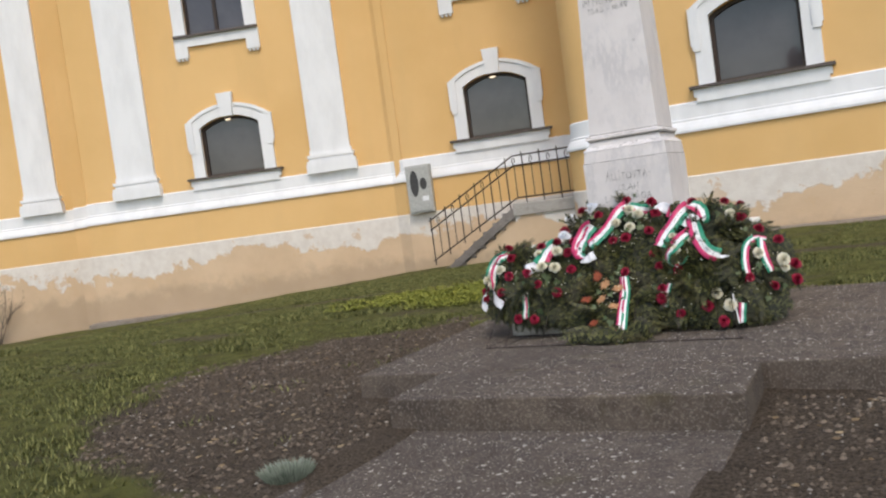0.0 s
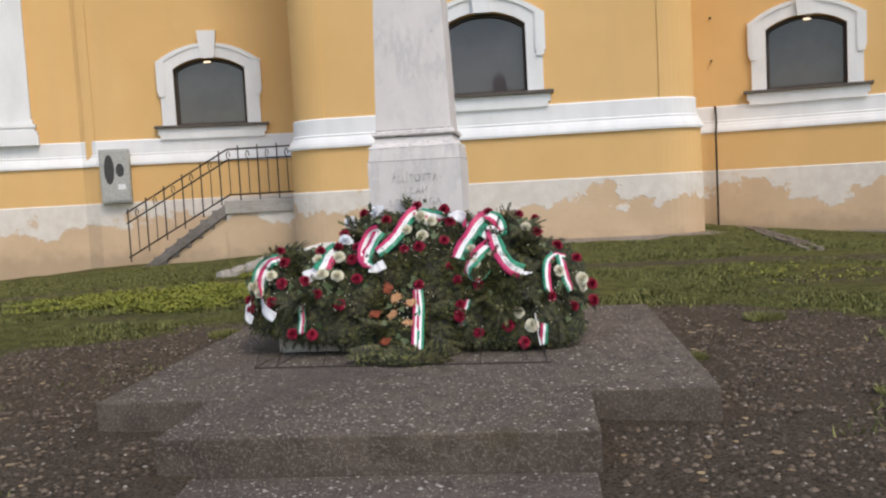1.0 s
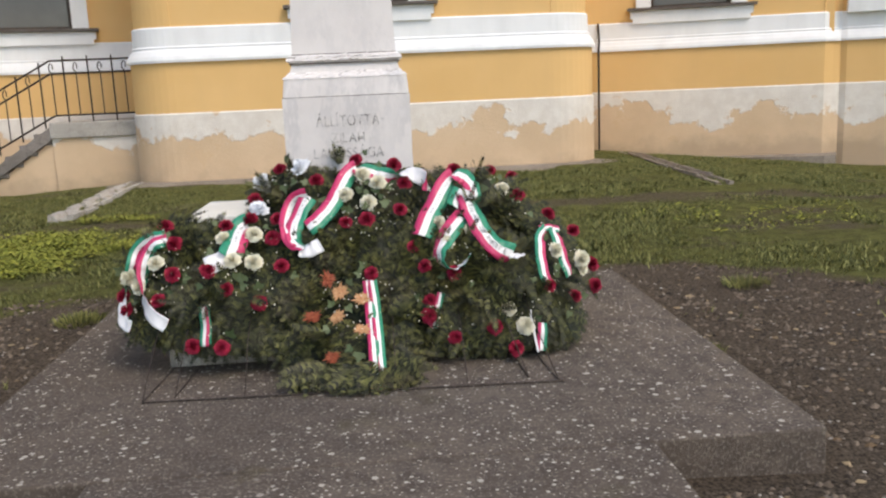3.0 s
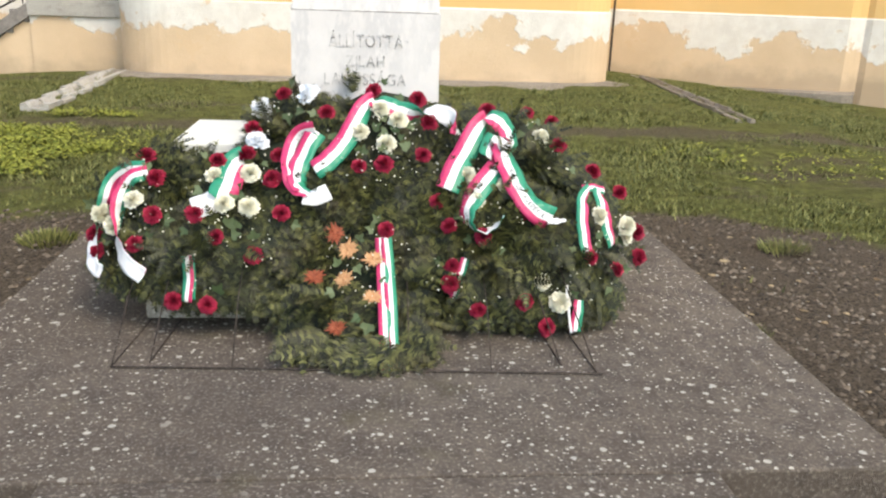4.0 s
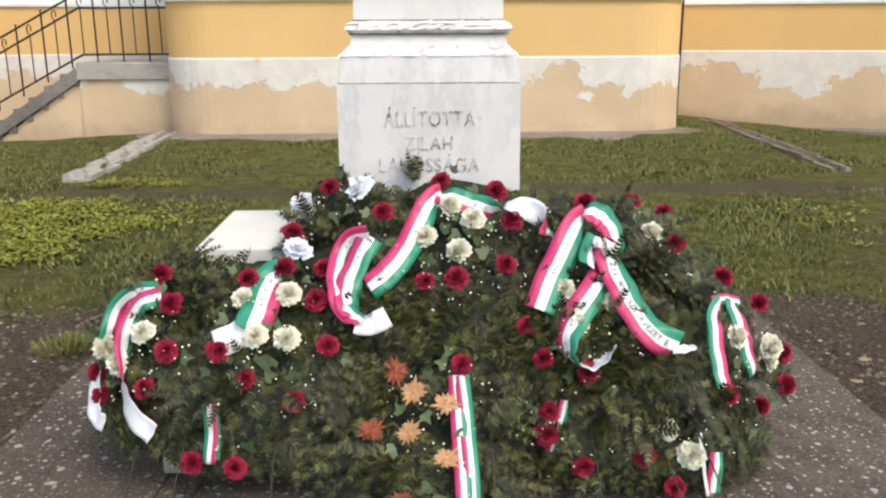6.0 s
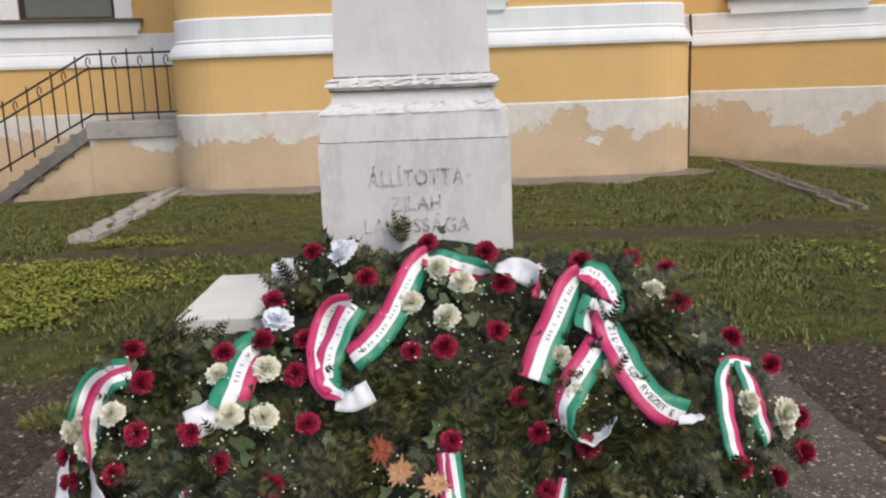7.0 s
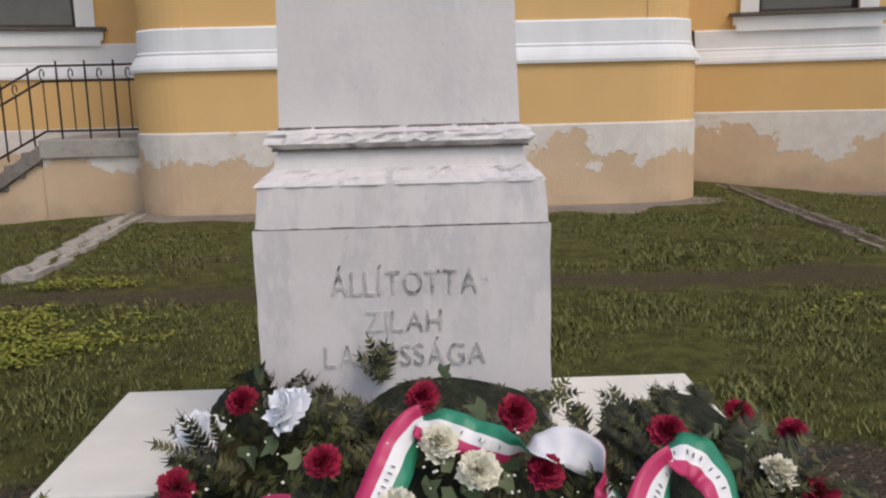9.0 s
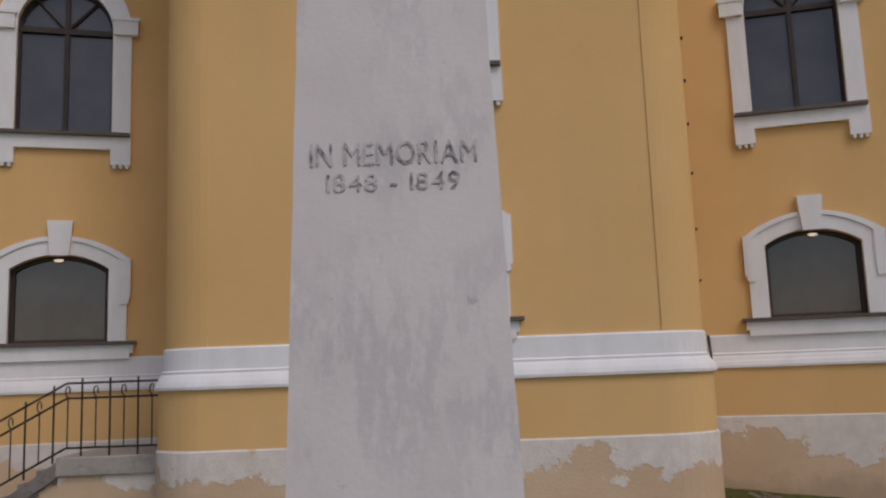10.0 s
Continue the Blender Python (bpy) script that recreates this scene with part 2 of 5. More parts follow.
# ---- mesh helpers ----
def part(name, bm, material, parent=None, label="", smooth=False):
    """Links a bmesh as one mesh object, under parent if given."""
    me = bpy.data.meshes.new(name)
    bmesh.ops.recalc_face_normals(bm, faces=bm.faces)
    bm.to_mesh(me)
    bm.free()
    me.materials.append(material)
    if smooth:
        me.polygons.foreach_set("use_smooth", [True] * len(me.polygons))
    ob = new(name, me)
    if parent:
        ob.parent = parent
    if label:
        tagged(ob, label)
    return ob


def raw(name, verts, faces, material, parent=None, label="", smooth=False):
    me = bpy.data.meshes.new(name)
    me.from_pydata(verts, [], faces)
    me.materials.append(material)
    if smooth:
        me.polygons.foreach_set("use_smooth", [True] * len(me.polygons))
    ob = new(name, me)
    if parent:
        ob.parent = parent
    if label:
        tagged(ob, label)
    return ob


def box(bm, x0, x1, y0, y1, z0, z1, bevel=0.0, m=None):
    vs = bmesh.ops.create_cube(bm, size=1)["verts"]
    for v in vs:
        v.co = Vector(((x0 + x1) / 2 + v.co.x * (x1 - x0), (y0 + y1) / 2 + v.co.y * (y1 - y0), (z0 + z1) / 2 + v.co.z * (z1 - z0)))
    if bevel:
        es = {e for v in vs for e in v.link_edges}
        vs = list({v for f in bmesh.ops.bevel(bm, geom=list(es), offset=bevel, segments=2, affect="EDGES", profile=0.5)["faces"] for v in f.verts} | {v for v in vs if v.is_valid})
    if m:
        bmesh.ops.transform(bm, matrix=m, verts=vs)
    return vs


def boxpart(name, dims, material, parent=None, label="", bevel=0.0, m=None):
    bm = bmesh.new()
    box(bm, *dims, bevel=bevel, m=m)
    return part(name, bm, material, parent, label)


def tube(bm, pts, r, n=6):
    rings = []
    pts = [Vector(p) for p in pts]
    for i, p in enumerate(pts):
        d = (pts[min(i + 1, len(pts) - 1)] - pts[max(i - 1, 0)]).normalized()
        a = d.orthogonal().normalized()
        b = d.cross(a)
        rr = r[i] if isinstance(r, (list, tuple)) else r
        rings.append([bm.verts.new(p + a * rr * math.cos(k * math.tau / n) + b * rr * math.sin(k * math.tau / n)) for k in range(n)])
    for q, w in zip(rings, rings[1:]):
        for k in range(n):
            if i:
                bm.faces.new((q[k], q[(k + 1) % n], w[(k + 1) % n], w[k]))
    bm.faces.new(rings[0][::-1])
    bm.faces.new(rings[-1])


def thing(name, label, category, at=(0, 0, 0), group="", kind=""):
    e = new(name)
    e.location = at
    e.empty_display_size = 0.1
    return tagged(e, label, category, group, kind)


def solid(name, loops, place, d0, d1, material, parent=None, label=""):
    """A slab from faces of (u, z) that share their edges, pushed from depth d0 to d1."""
    bm = bmesh.new()
    for q in loops:
        bm.faces.new([bm.verts.new(place(u, z, d0)) for u, z in q])
    bmesh.ops.remove_doubles(bm, verts=bm.verts, dist=0.0005)
    shift = Vector(place(0, 0, d1)) - Vector(place(0, 0, d0))
    front = bm.faces[:]
    more = bmesh.ops.extrude_face_region(bm, geom=front, use_keep_orig=True)
    bmesh.ops.translate(bm, vec=shift, verts=[v for v in more["geom"] if isinstance(v, bmesh.types.BMVert)])
    return part(name, bm, material, parent, label)


def pierced(name, u0, u1, c, place, thick, material):
    """A wall with thickness and two arched openings above one another that go through it."""
    a, b = c - 0.78, c + 0.78
    levels = (3.0, 4.22, 6.58, 8.44)
    loops = [[(u0, -1.2), (a, -1.2)] + [(a, z) for z in levels] + [(a, TOP), (u0, TOP)],
             [(u1, -1.2), (u1, TOP), (b, TOP)] + [(b, z) for z in reversed(levels)] + [(b, -1.2)]]
    loops.append([(a, -1.2), (b, -1.2), (b, 3.0), (a, 3.0)])
    low, high = low_hole(c)[2:], high_hole(c)[2:]
    for k, ((ua, za), (ub, zb)) in enumerate(zip(low, low[1:])):
        loops.append([(ub, zb), (ua, za), (ua, 6.58), (ub, 6.58)])
    for (ua, za), (ub, zb) in zip(high, high[1:]):
        loops.append([(ub, zb), (ua, za), (ua, TOP), (ub, TOP)])
    return solid(name, loops, place, 0, thick, material)


def sweep(name, path, profile, material, parent=None, closed=False, label=""):
    """Sweeps profile rows (out, z) along a plan path of (x, y, nx, ny)."""
    verts, faces = [], []
    k = len(profile)
    for x, y, nx, ny in path:
        for o, z in profile:
            verts.append((x + nx * o, y + ny * o, z))
    for i in range(len(path) - 1):
        for j in range(k - 1):
            a = i * k + j
            faces.append((a, a + k, a + k + 1, a + 1))
    faces += [tuple(range(k)), tuple((len(path) - 1) * k + j for j in reversed(range(k)))]
    return raw(name, verts, faces, material, parent, label)


def ground_z(x, y):
    s = min(1, max(0, (y + 2.0) / 11.0))
    s = s * s * (3 - 2 * s)
    z = 0.125 + 0.12 * s - 0.055 * max(0, min(-x - 3.5, 18)) * s - 0.085 * max(0, min(x - 4.3, 8)) * s
    return z


# ---- ground ----
def build_ground():
    xs = [-400, -200, -100, -60] + [-40 + i for i in range(20)] + [-20 + 0.25 * i for i in range(141)] + [16 + i for i in range(24)] + [40, 60, 100, 200, 400]
    ys = [-400, -200, -100, -60, -40] + [-30 + i for i in range(20)] + [-10 + 0.25 * i for i in range(98)] + [15 + i for i in range(15)] + [30, 60, 100, 200, 400]
    xs, ys = sorted(set(xs)), sorted(set(ys))
    verts, faces = [], []
    for y in ys:
        for x in xs:
            z = ground_z(x, y) + 0.035 * (noise.noise((x * 0.9, y * 0.9, 3)) + 0.5 * noise.noise((x * 2.7, y * 2.7, 7)))
            if -1.4 < x < 1.5 and -1.6 < y < 0.9 or -0.75 < x < 0.9 and -12 < y < -1.6:
                z -= 0.12
            verts.append((x, y, z))
    w = len(xs)
    for j in range(len(ys) - 1):
        for i in range(w - 1):
            a = j * w + i
            faces.append((a, a + 1, a + 1 + w, a + w))
    g = raw("ground", verts, faces, GROUND, smooth=True)
    return tagged(g, "uneven lawn with a dark planting bed round the monument", "ground", kind="structure")


build_ground()

# ---- church plan: wall lines seen from outside, nearly mirrored about x = 0.1 ----
BAY_Y, TOP = 9.68, 11.2
BAY_L, BAY_R, RAD = -2.98, 3.16, 0.76
SWING = radians(60)
SIDE, BACK = RAD * math.sin(SWING), RAD * (1 - math.cos(SWING))
ANG, LEAN = radians(22), radians(15)
WING = 7.78
WIN_W, WIN_E, WIN_Y = -6.15, 6.53, 12.35


def arch(c, half, z0, spring, rise, n=14):
    """Outline of an opening with a segmental or round head."""
    pts = [(c - half, z0), (c + half, z0)]
    if rise >= half * 0.98:
        r, zc = half, spring
        a0 = 0.0
    else:
        r = (half * half + rise * rise) / (2 * rise)
        zc = spring + rise - r
        a0 = math.asin((spring - zc) / r)
    for i in range(n + 1):
        a = a0 + (math.pi - 2 * a0) * i / n
        pts.append((c + r * math.cos(a), zc + r * math.sin(a)))
    return pts


def low_hole(c):
    return arch(c, 0.78, 3.0, 4.22, 0.24)


def high_hole(c):
    return arch(c, 0.78, 6.58, 8.44, 0.78)


def bay_place(u, z, d):
    """Place of a point on the bay's front: u along x, depth d into the church."""
    return (u, BAY_Y + d, z)


def turned_place(s, x, y, ang):
    """place(u, z, depth) of a wall that runs outward from (x, y) and turns towards the visitor; s: -1 west, 1 east."""
    ca, sa = math.cos(ang), math.sin(ang)
    return lambda u, z, d: (x + s * (u * ca + d * sa), y - u * sa + d * ca, z)


def ring(name, inner, outer_, place, d0, d1, material, parent, label=""):
    """A flat band between two outlines with the same number of points, from depth d0 to d1, open below."""
    n = len(inner)
    verts = [place(u, z, d) for d in (d0, d1) for q in (inner, outer_) for u, z in q]
    faces = []
    for i in range(1, n):
        a, b = i, (i + 1) % n
        faces += [(a, b, n + b, n + a), (2 * n + a, 3 * n + a, 3 * n + b, 2 * n + b), (n + a, n + b, 3 * n + b, 3 * n + a), (a, 2 * n + a, 2 * n + b, b)]
    for i in (0, 1):
        faces.append((i, n + i, 3 * n + i, 2 * n + i))
    bm = bmesh.new()
    vs = [bm.verts.new(v) for v in verts]
    for f in faces:
        try:
            bm.faces.new([vs[i] for i in f])
        except ValueError:
            pass
    bmesh.ops.delete(bm, geom=[v for v in bm.verts if not v.link_faces], context="VERTS")
    return part(name, bm, material, parent, label)


def block(name, place, u0, u1, z0, z1, d0, d1, material, parent, label="", taper=0.0):
    vs = [(u0 + taper, z0), (u1 - taper, z0), (u1, z1), (u0, z1)]
    verts = [place(u, z, d) for d in (d0, d1) for u, z in vs]
    faces = [(0, 1, 2, 3), (7, 6, 5, 4), (0, 4, 5, 1), (1, 5, 6, 2), (2, 6, 7, 3), (3, 7, 4, 0)]
    bm = bmesh.new()
    q = [bm.verts.new(v) for v in verts]
    for f in faces:
        bm.faces.new([q[i] for i in f])
    return part(name, bm, material, parent, label)


def filled(name, outline, place, d0, d1, material, parent, label=""):
    return solid(name, [outline], place, d0, d1, material, parent)


WINDOW_NO = [0]


def low_window(place, c, lamp=True):
    WINDOW_NO[0] += 1
    w = thing("window_%d" % WINDOW_NO[0], "low arched window with white moulded surround and dark panes", "window", kind="structure")
    g = low_hole(c)
    filled("pane", g, place, 0.17, 0.19, GLASS, w)
    ring("window_frame", arch(c, 0.705, 3.05, 4.18, 0.22), low_hole(c), place, 0.10, 0.18, FRAME, w, "dark brown frame")
    block("window_frame", place, c - 0.765, c + 0.765, 3.0, 3.05, 0.10, 0.18, FRAME, w)
    ring("surround", arch(c, 0.768, 3.0, 4.225, 0.245), arch(c, 1.06, 3.0, 4.40, 0.35), place, -0.07, 0.04, WHITE, w, "white plaster surround")
    ring("moulding", arch(c, 0.95, 3.62, 4.38, 0.32), arch(c, 1.075, 3.62, 4.41, 0.365), place, -0.10, -0.07, WHITE, w)
    for s in (-1, 1):
        a, b = sorted((c + s * 0.93, c + s * 1.12))
        block("ear", place, a, b, 3.72, 4.40, -0.092, -0.02, WHITE, w)
        a, b = sorted((c + s * 0.95, c + s * 1.095))
        block("ear_foot", place, a, b, 3.64, 3.72, -0.086, -0.02, WHITE, w)
    block("keystone", place, c - 0.20, c + 0.20, 4.44, 5.03, -0.15, -0.02, WHITE, w, "white wedge keystone", taper=0.05)
    block("window_sill", place, c - 1.23, c + 1.23, 2.945, 2.998, -0.17, 0.10, SILL, w, "brown sheet-metal sill")
    block("apron", place, c - 1.12, c + 1.12, 2.70, 2.943, -0.10, 0.0, WHITE, w)
    for s in (-1, 1):
        a, b = sorted((c + s * 1.10, c + s * 1.17))
        block("apron_moulding", place, a, b, 2.80, 2.943, -0.095, 0.0, WHITE, w)
    if lamp:
        bm = bmesh.new()
        bmesh.ops.create_uvsphere(bm, u_segments=12, v_segments=8, radius=1, matrix=Matrix.Translation(place(c + 0.03, 4.375, 0.05)) @ Matrix.Diagonal((0.085, 0.05, 0.024, 1)))
        part("lamp", bm, lampm, w, "small lit lamp under the arch", True)


def high_window(place, c):
    WINDOW_NO[0] += 1
    w = thing("window_%d" % WINDOW_NO[0], "tall round-arched window with white surround and dark mullions", "window", kind="structure")
    z1 = 8.44
    half = 0.80
    for a, b in ((c - 0.76, c - 0.03), (c + 0.03, c + 0.76)):
        block("pane", place, a, b, 6.64, z1 - 0.03, 0.16, 0.18, GLASS, w)
    filled("pane", arch(c, 0.745, z1 + 0.03, z1 + 0.05, 0.745), place, 0.16, 0.18, GLASS, w)
    ring("window_frame", arch(c, 0.735, 6.64, z1, 0.735), arch(c, half, 6.58, z1, half), place, 0.09, 0.17, FRAME, w, "dark brown frame")
    block("mullion", place, c - 0.04, c + 0.04, 6.60, z1 + 0.72, 0.10, 0.158, FRAME, w)
    block("transom", place, c - 0.78, c + 0.78, z1 - 0.05, z1 + 0.05, 0.095, 0.157, FRAME, w)
    for s in (-1, 1):
        bm = bmesh.new()
        tube(bm, [place(c + s * 0.02, z1 + 0.03, 0.13), place(c + s * 0.28, z1 + 0.32, 0.13), place(c + s * 0.49, z1 + 0.55, 0.13)], 0.03)
        part("glazing_bar", bm, FRAME, w)
    ring("surround", arch(c, 0.772, 6.58, z1, 0.772), arch(c, 1.08, 6.58, z1 + 0.05, 1.08), place, -0.07, 0.04, WHITE, w, "white plaster surround")
    for s in (-1, 1):
        a, b = sorted((c + s * 0.80, c + s * 1.19))
        block("capital", place, a, b, z1 - 0.08, z1 + 0.18, -0.13, -0.02, WHITE, w)
        block("capital", place, a - 0.03, b + 0.03, z1 + 0.18, z1 + 0.24, -0.15, -0.02, WHITE, w)
        a, b = sorted((c + s * 0.76, c + s * 1.09))
        block("foot", place, a, b, 6.02, 6.29, -0.09, 0.0, WHITE, w)
        for k in range(3):
            q = a + 0.065 + k * 0.1
            block("drop", place, q - 0.026, q + 0.026, 5.96, 6.02, -0.08, -0.01, WHITE, w)
    block("apron", place, c - 1.09, c + 1.09, 6.29, 6.52, -0.085, 0.0, WHITE, w)
    block("window_sill", place, c - 1.07, c + 1.07, 6.52, 6.578, -0.16, 0.10, SILL, w, "brown sheet-metal sill")


BAYP = bay_place
RECW, RECE = turned_place(-1, WIN_W, WIN_Y, LEAN), turned_place(1, WIN_E, WIN_Y, LEAN)
WESTP, EASTP = turned_place(-1, -9.1, 11.71, ANG), turned_place(1, 9.35, 11.71, ANG)
IN_W = (WIN_W - (BAY_L - SIDE)) / math.cos(LEAN)
IN_E = (BAY_R + SIDE - WIN_E) / math.cos(LEAN)
bay = pierced("wall_bay", BAY_L, BAY_R, 0.06, BAYP, 0.45, YELLOW)
tagged(bay, "projecting yellow limewashed church bay with rounded corners", "wall", kind="structure")
wl = pierced("wall_north_west", IN_W, 2.72, 0, RECW, 0.45, YELLOW)
tagged(wl, "recessed yellow church wall above the outside stair", "wall", kind="structure")
wr = pierced("wall_north_east", IN_E, 2.68, 0, RECE, 0.45, YELLOW)
tagged(wr, "recessed yellow church wall with two arched windows", "wall", kind="structure")
for nm, pl in (("wall_west_wing", WESTP), ("wall_east_wing", EASTP)):
    w = pierced(nm, 0.02, WING, 3.77, pl, 0.45, YELLOW)
    tagged(w, "yellow church wing wall between white pilasters", "wall", kind="structure")


def plan_path():
    """Outline of the church from the west wing to the east wing as x, y, outward x, outward y."""
    pts = []
    def add(x, y, a):
        pts.append((x, y, math.cos(a), math.sin(a)))
    down = -math.pi / 2
    s, c = math.sin(ANG), math.cos(ANG)
    # west return wall, set back
    x, y, _ = WESTP(WING + 14, 0, 1.2)
    add(x, y, down + ANG)
    x, y, _ = WESTP(WING + 0.7, 0, 1.2)
    add(x, y, down + ANG)
    x, y, _ = WESTP(WING + 0.7, 0, 0.6)
    add(x, y, down + ANG)
    x, y, _ = WESTP(WING, 0, 0.6)
    add(x, y, down + ANG)
    x, y, _ = WESTP(WING, 0, 0)
    add(x, y, down + ANG - 0.5)
    x, y, _ = WESTP(0.05, 0, 0)
    add(x, y, down + ANG)
    x, y, _ = RECW(2.86, 0, 0.16)
    add(x, y, down + LEAN + 0.3)
    x, y, _ = RECW(2.66, 0, 0.10)
    add(x, y, down + LEAN - 0.2)
    x, y, _ = RECW(2.5, 0, 0)
    add(x, y, down + LEAN)
    x, y, _ = RECW(IN_W, 0, 0)
    add(x, y, down - 0.6)
    add(BAY_L - SIDE, BAY_Y + BACK + 0.02, math.pi)
    for i in range(9):
        a = down - SWING * (1 - i / 8)
        add(BAY_L + RAD * math.cos(a), BAY_Y + RAD + RAD * math.sin(a), a - (0.26 if i == 0 else 0))
    for i in range(9):
        a = down + SWING * i / 8
        add(BAY_R + RAD * math.cos(a), BAY_Y + RAD + RAD * math.sin(a), a + (0.26 if i == 8 else 0))
    add(BAY_R + SIDE, BAY_Y + BACK + 0.02, 0)
    x, y, _ = RECE(IN_E, 0, 0)
    add(x, y, down + 0.6)
    x, y, _ = RECE(2.5, 0, 0)
    add(x, y, down - LEAN)
    x, y, _ = RECE(2.66, 0, 0.10)
    add(x, y, down - LEAN + 0.2)
    x, y, _ = RECE(2.86, 0, 0.16)
    add(x, y, down - LEAN - 0.3)
    x, y, _ = EASTP(0.05, 0, 0)
    add(x, y, down - ANG)
    x, y, _ = EASTP(WING, 0, 0)
    add(x, y, down - ANG + 0.5)
    return pts


PLAN = plan_path()
corner_profile = [(0.018, -1.2), (0.018, TOP), (-0.4, TOP), (-0.4, -1.2)]
seg = sweep("wall_rounded_corner_west", PLAN[9:20], corner_profile, YELLOW)
tagged(seg, "rounded yellow corner of the projecting bay", "wall", kind="structure")
seg = sweep("wall_rounded_corner_east", PLAN[20:31], corner_profile, YELLOW)
tagged(seg, "rounded yellow corner of the projecting bay", "wall", kind="structure")
seg = sweep("wall_hollow_west", PLAN[5:9], corner_profile, YELLOW)
tagged(seg, "curved hollow in the yellow church wall beside the stair", "wall", kind="structure")
seg = sweep("wall_far_west", PLAN[0:5], corner_profile, YELLOW)
tagged(seg, "yellow church wall set back beyond the wing", "wall", kind="structure")
seg = sweep("wall_hollow_east", PLAN[31:36], corner_profile, YELLOW)
tagged(seg, "curved hollow in the yellow church wall", "wall", kind="structure")
low = sweep("plinth_lower", PLAN, [(-0.1, -1.2), (0.145, -1.2), (0.14, 1.36), (0.125, 1.385), (-0.1, 1.385)], PLINTH)
tagged(low, "flaking peach and white plaster at the church foot", "wall base", kind="structure")
up = sweep("plinth_upper", PLAN, [(-0.1, 1.385), (0.12, 1.385), (0.12, 2.18), (-0.1, 2.18)], YELLOW)
tagged(up, "smooth yellow plinth course of the church", "wall base", kind="structure")
band = sweep("trim_band", PLAN, [(-0.1, 2.18), (0.17, 2.18), (0.175, 2.22), (0.15, 2.28), (0.10, 2.36), (0.075, 2.39), (0.08, 2.42), (0.055, 2.44), (0.05, 2.715), (0.035, 2.74), (-0.1, 2.74)], WHITE)
tagged(band, "white moulded string course round the church", "trim", kind="structure")
cor = sweep("trim_cornice", PLAN, [(-0.2, TOP - 0.05), (0.08, TOP - 0.05), (0.12, TOP + 0.15), (0.35, TOP + 0.35), (0.38, TOP + 0.6), (-0.2, TOP + 0.6)], WHITE)
tagged(cor, "white roof cornice of the church", "trim", kind="structure")
rf = [(x + nx * 0.45, y + ny * 0.45, TOP + 0.6) for x, y, nx, ny in PLAN]
rf += [(40, 20, TOP + 0.6), (30, 30, TOP + 0.6), (-30, 30, TOP + 0.6)]
apex = len(rf)
roof = raw("roof", rf + [(-12, 22, TOP + 5.5), (12, 22, TOP + 5.5)],
           [(i, i + 1, apex if rf[i][0] < 0 else apex + 1) for i in range(apex - 1)] + [(apex - 1, 0, apex), (19, 20, apex + 1, apex), (apex - 2, apex - 1, apex, apex + 1)], ROOF)
tagged(roof, "red-brown hipped church roof", "roof", kind="structure")

for wall, middle in ((BAYP, 0.06), (RECW, 0), (RECE, 0), (WESTP, 3.77), (EASTP, 3.77)):
    low_window(wall, middle, wall is not BAYP)
    high_window(wall, middle)


def pilaster(place, u0, u1):
    p = thing("pilaster", "tall white pilaster with moulded foot on the church wall", "pilaster", group="church pilasters")
    block("shaft", place, u0 + 0.06, u1 - 0.06, 3.27, TOP - 0.05, -0.11, 0.0, WHITE, p)
    block("foot", place, u0 - 0.07, u1 + 0.07, 2.70, 2.93, -0.20, 0.0, WHITE, p)
    for k, (o, za, zb) in enumerate(((0.05, 2.93, 3.01), (0.0, 3.01, 3.08), (0.03, 3.08, 3.16), (-0.03, 3.16, 3.27))):
        block("moulding", place, u0 - o, u1 + o, za, zb, -0.14 - o, 0.0, WHITE, p)
    return p


pilaster(WESTP, 0.72, 1.84)
pilaster(WESTP, 5.80, 6.92)
pilaster(EASTP, 0.10, 1.20)
pilaster(EASTP, 5.80, 6.92)
pilaster(lambda u, z, d: WESTP(u, z, d + 1.2), 9.1, 10.17)

# ---- outside stair with railing ----
LZ = 1.345
stair = thing("outside_stair", "weathered concrete stair with peach plastered side against the church", "stairs")
boxpart("side_wall", (-5.60, -3.78, 11.36, 11.60, -0.3, 1.07), PLINTH, stair, "stained peach plaster side")
boxpart("landing", (-5.62, -3.70, 11.30, 13.12, 1.07, LZ), CEMENT, stair, "grey cement landing", 0.02)
N_STEP = 7
for i in range(N_STEP):
    z1 = LZ - 0.183 * (i + 1)
    x1 = -5.62 - 0.275 * i
    boxpart("step", (x1 - 0.275 - 0.03, x1, 11.36, 13.12, z1 - 0.20, z1), DARKCEM, stair, "", 0.015)
bm = bmesh.new()
pts = [(-5.60, LZ - 0.30), (-7.62, LZ - 0.30 - 1.31), (-7.62, -0.4), (-5.60, -0.4)]
a = [bm.verts.new((x, 11.40, z)) for x, z in pts]
b = [bm.verts.new((x, 11.60, z)) for x, z in pts]
bm.faces.new(a), bm.faces.new(b[::-1])
for i in range(4):
    bm.faces.new((a[i], a[(i + 1) % 4], b[(i + 1) % 4], b[i]))
part("side_wall", bm, PLINTH, stair)
bm = bmesh.new()
pts = [(-5.60, LZ - 0.06), (-7.72, LZ - 0.06 - 1.375), (-7.72, LZ - 0.24 - 1.375), (-5.60, LZ - 0.29)]
a = [bm.verts.new((x, 11.32, z)) for x, z in pts]
b = [bm.verts.new((x, 11.50, z)) for x, z in pts]
bm.faces.new(a), bm.faces.new(b[::-1])
for i in range(4):
    bm.faces.new((a[i], a[(i + 1) % 4], b[(i + 1) % 4], b[i]))
part("stringer", bm, DARKCEM, stair, "dark weathered cement edge")
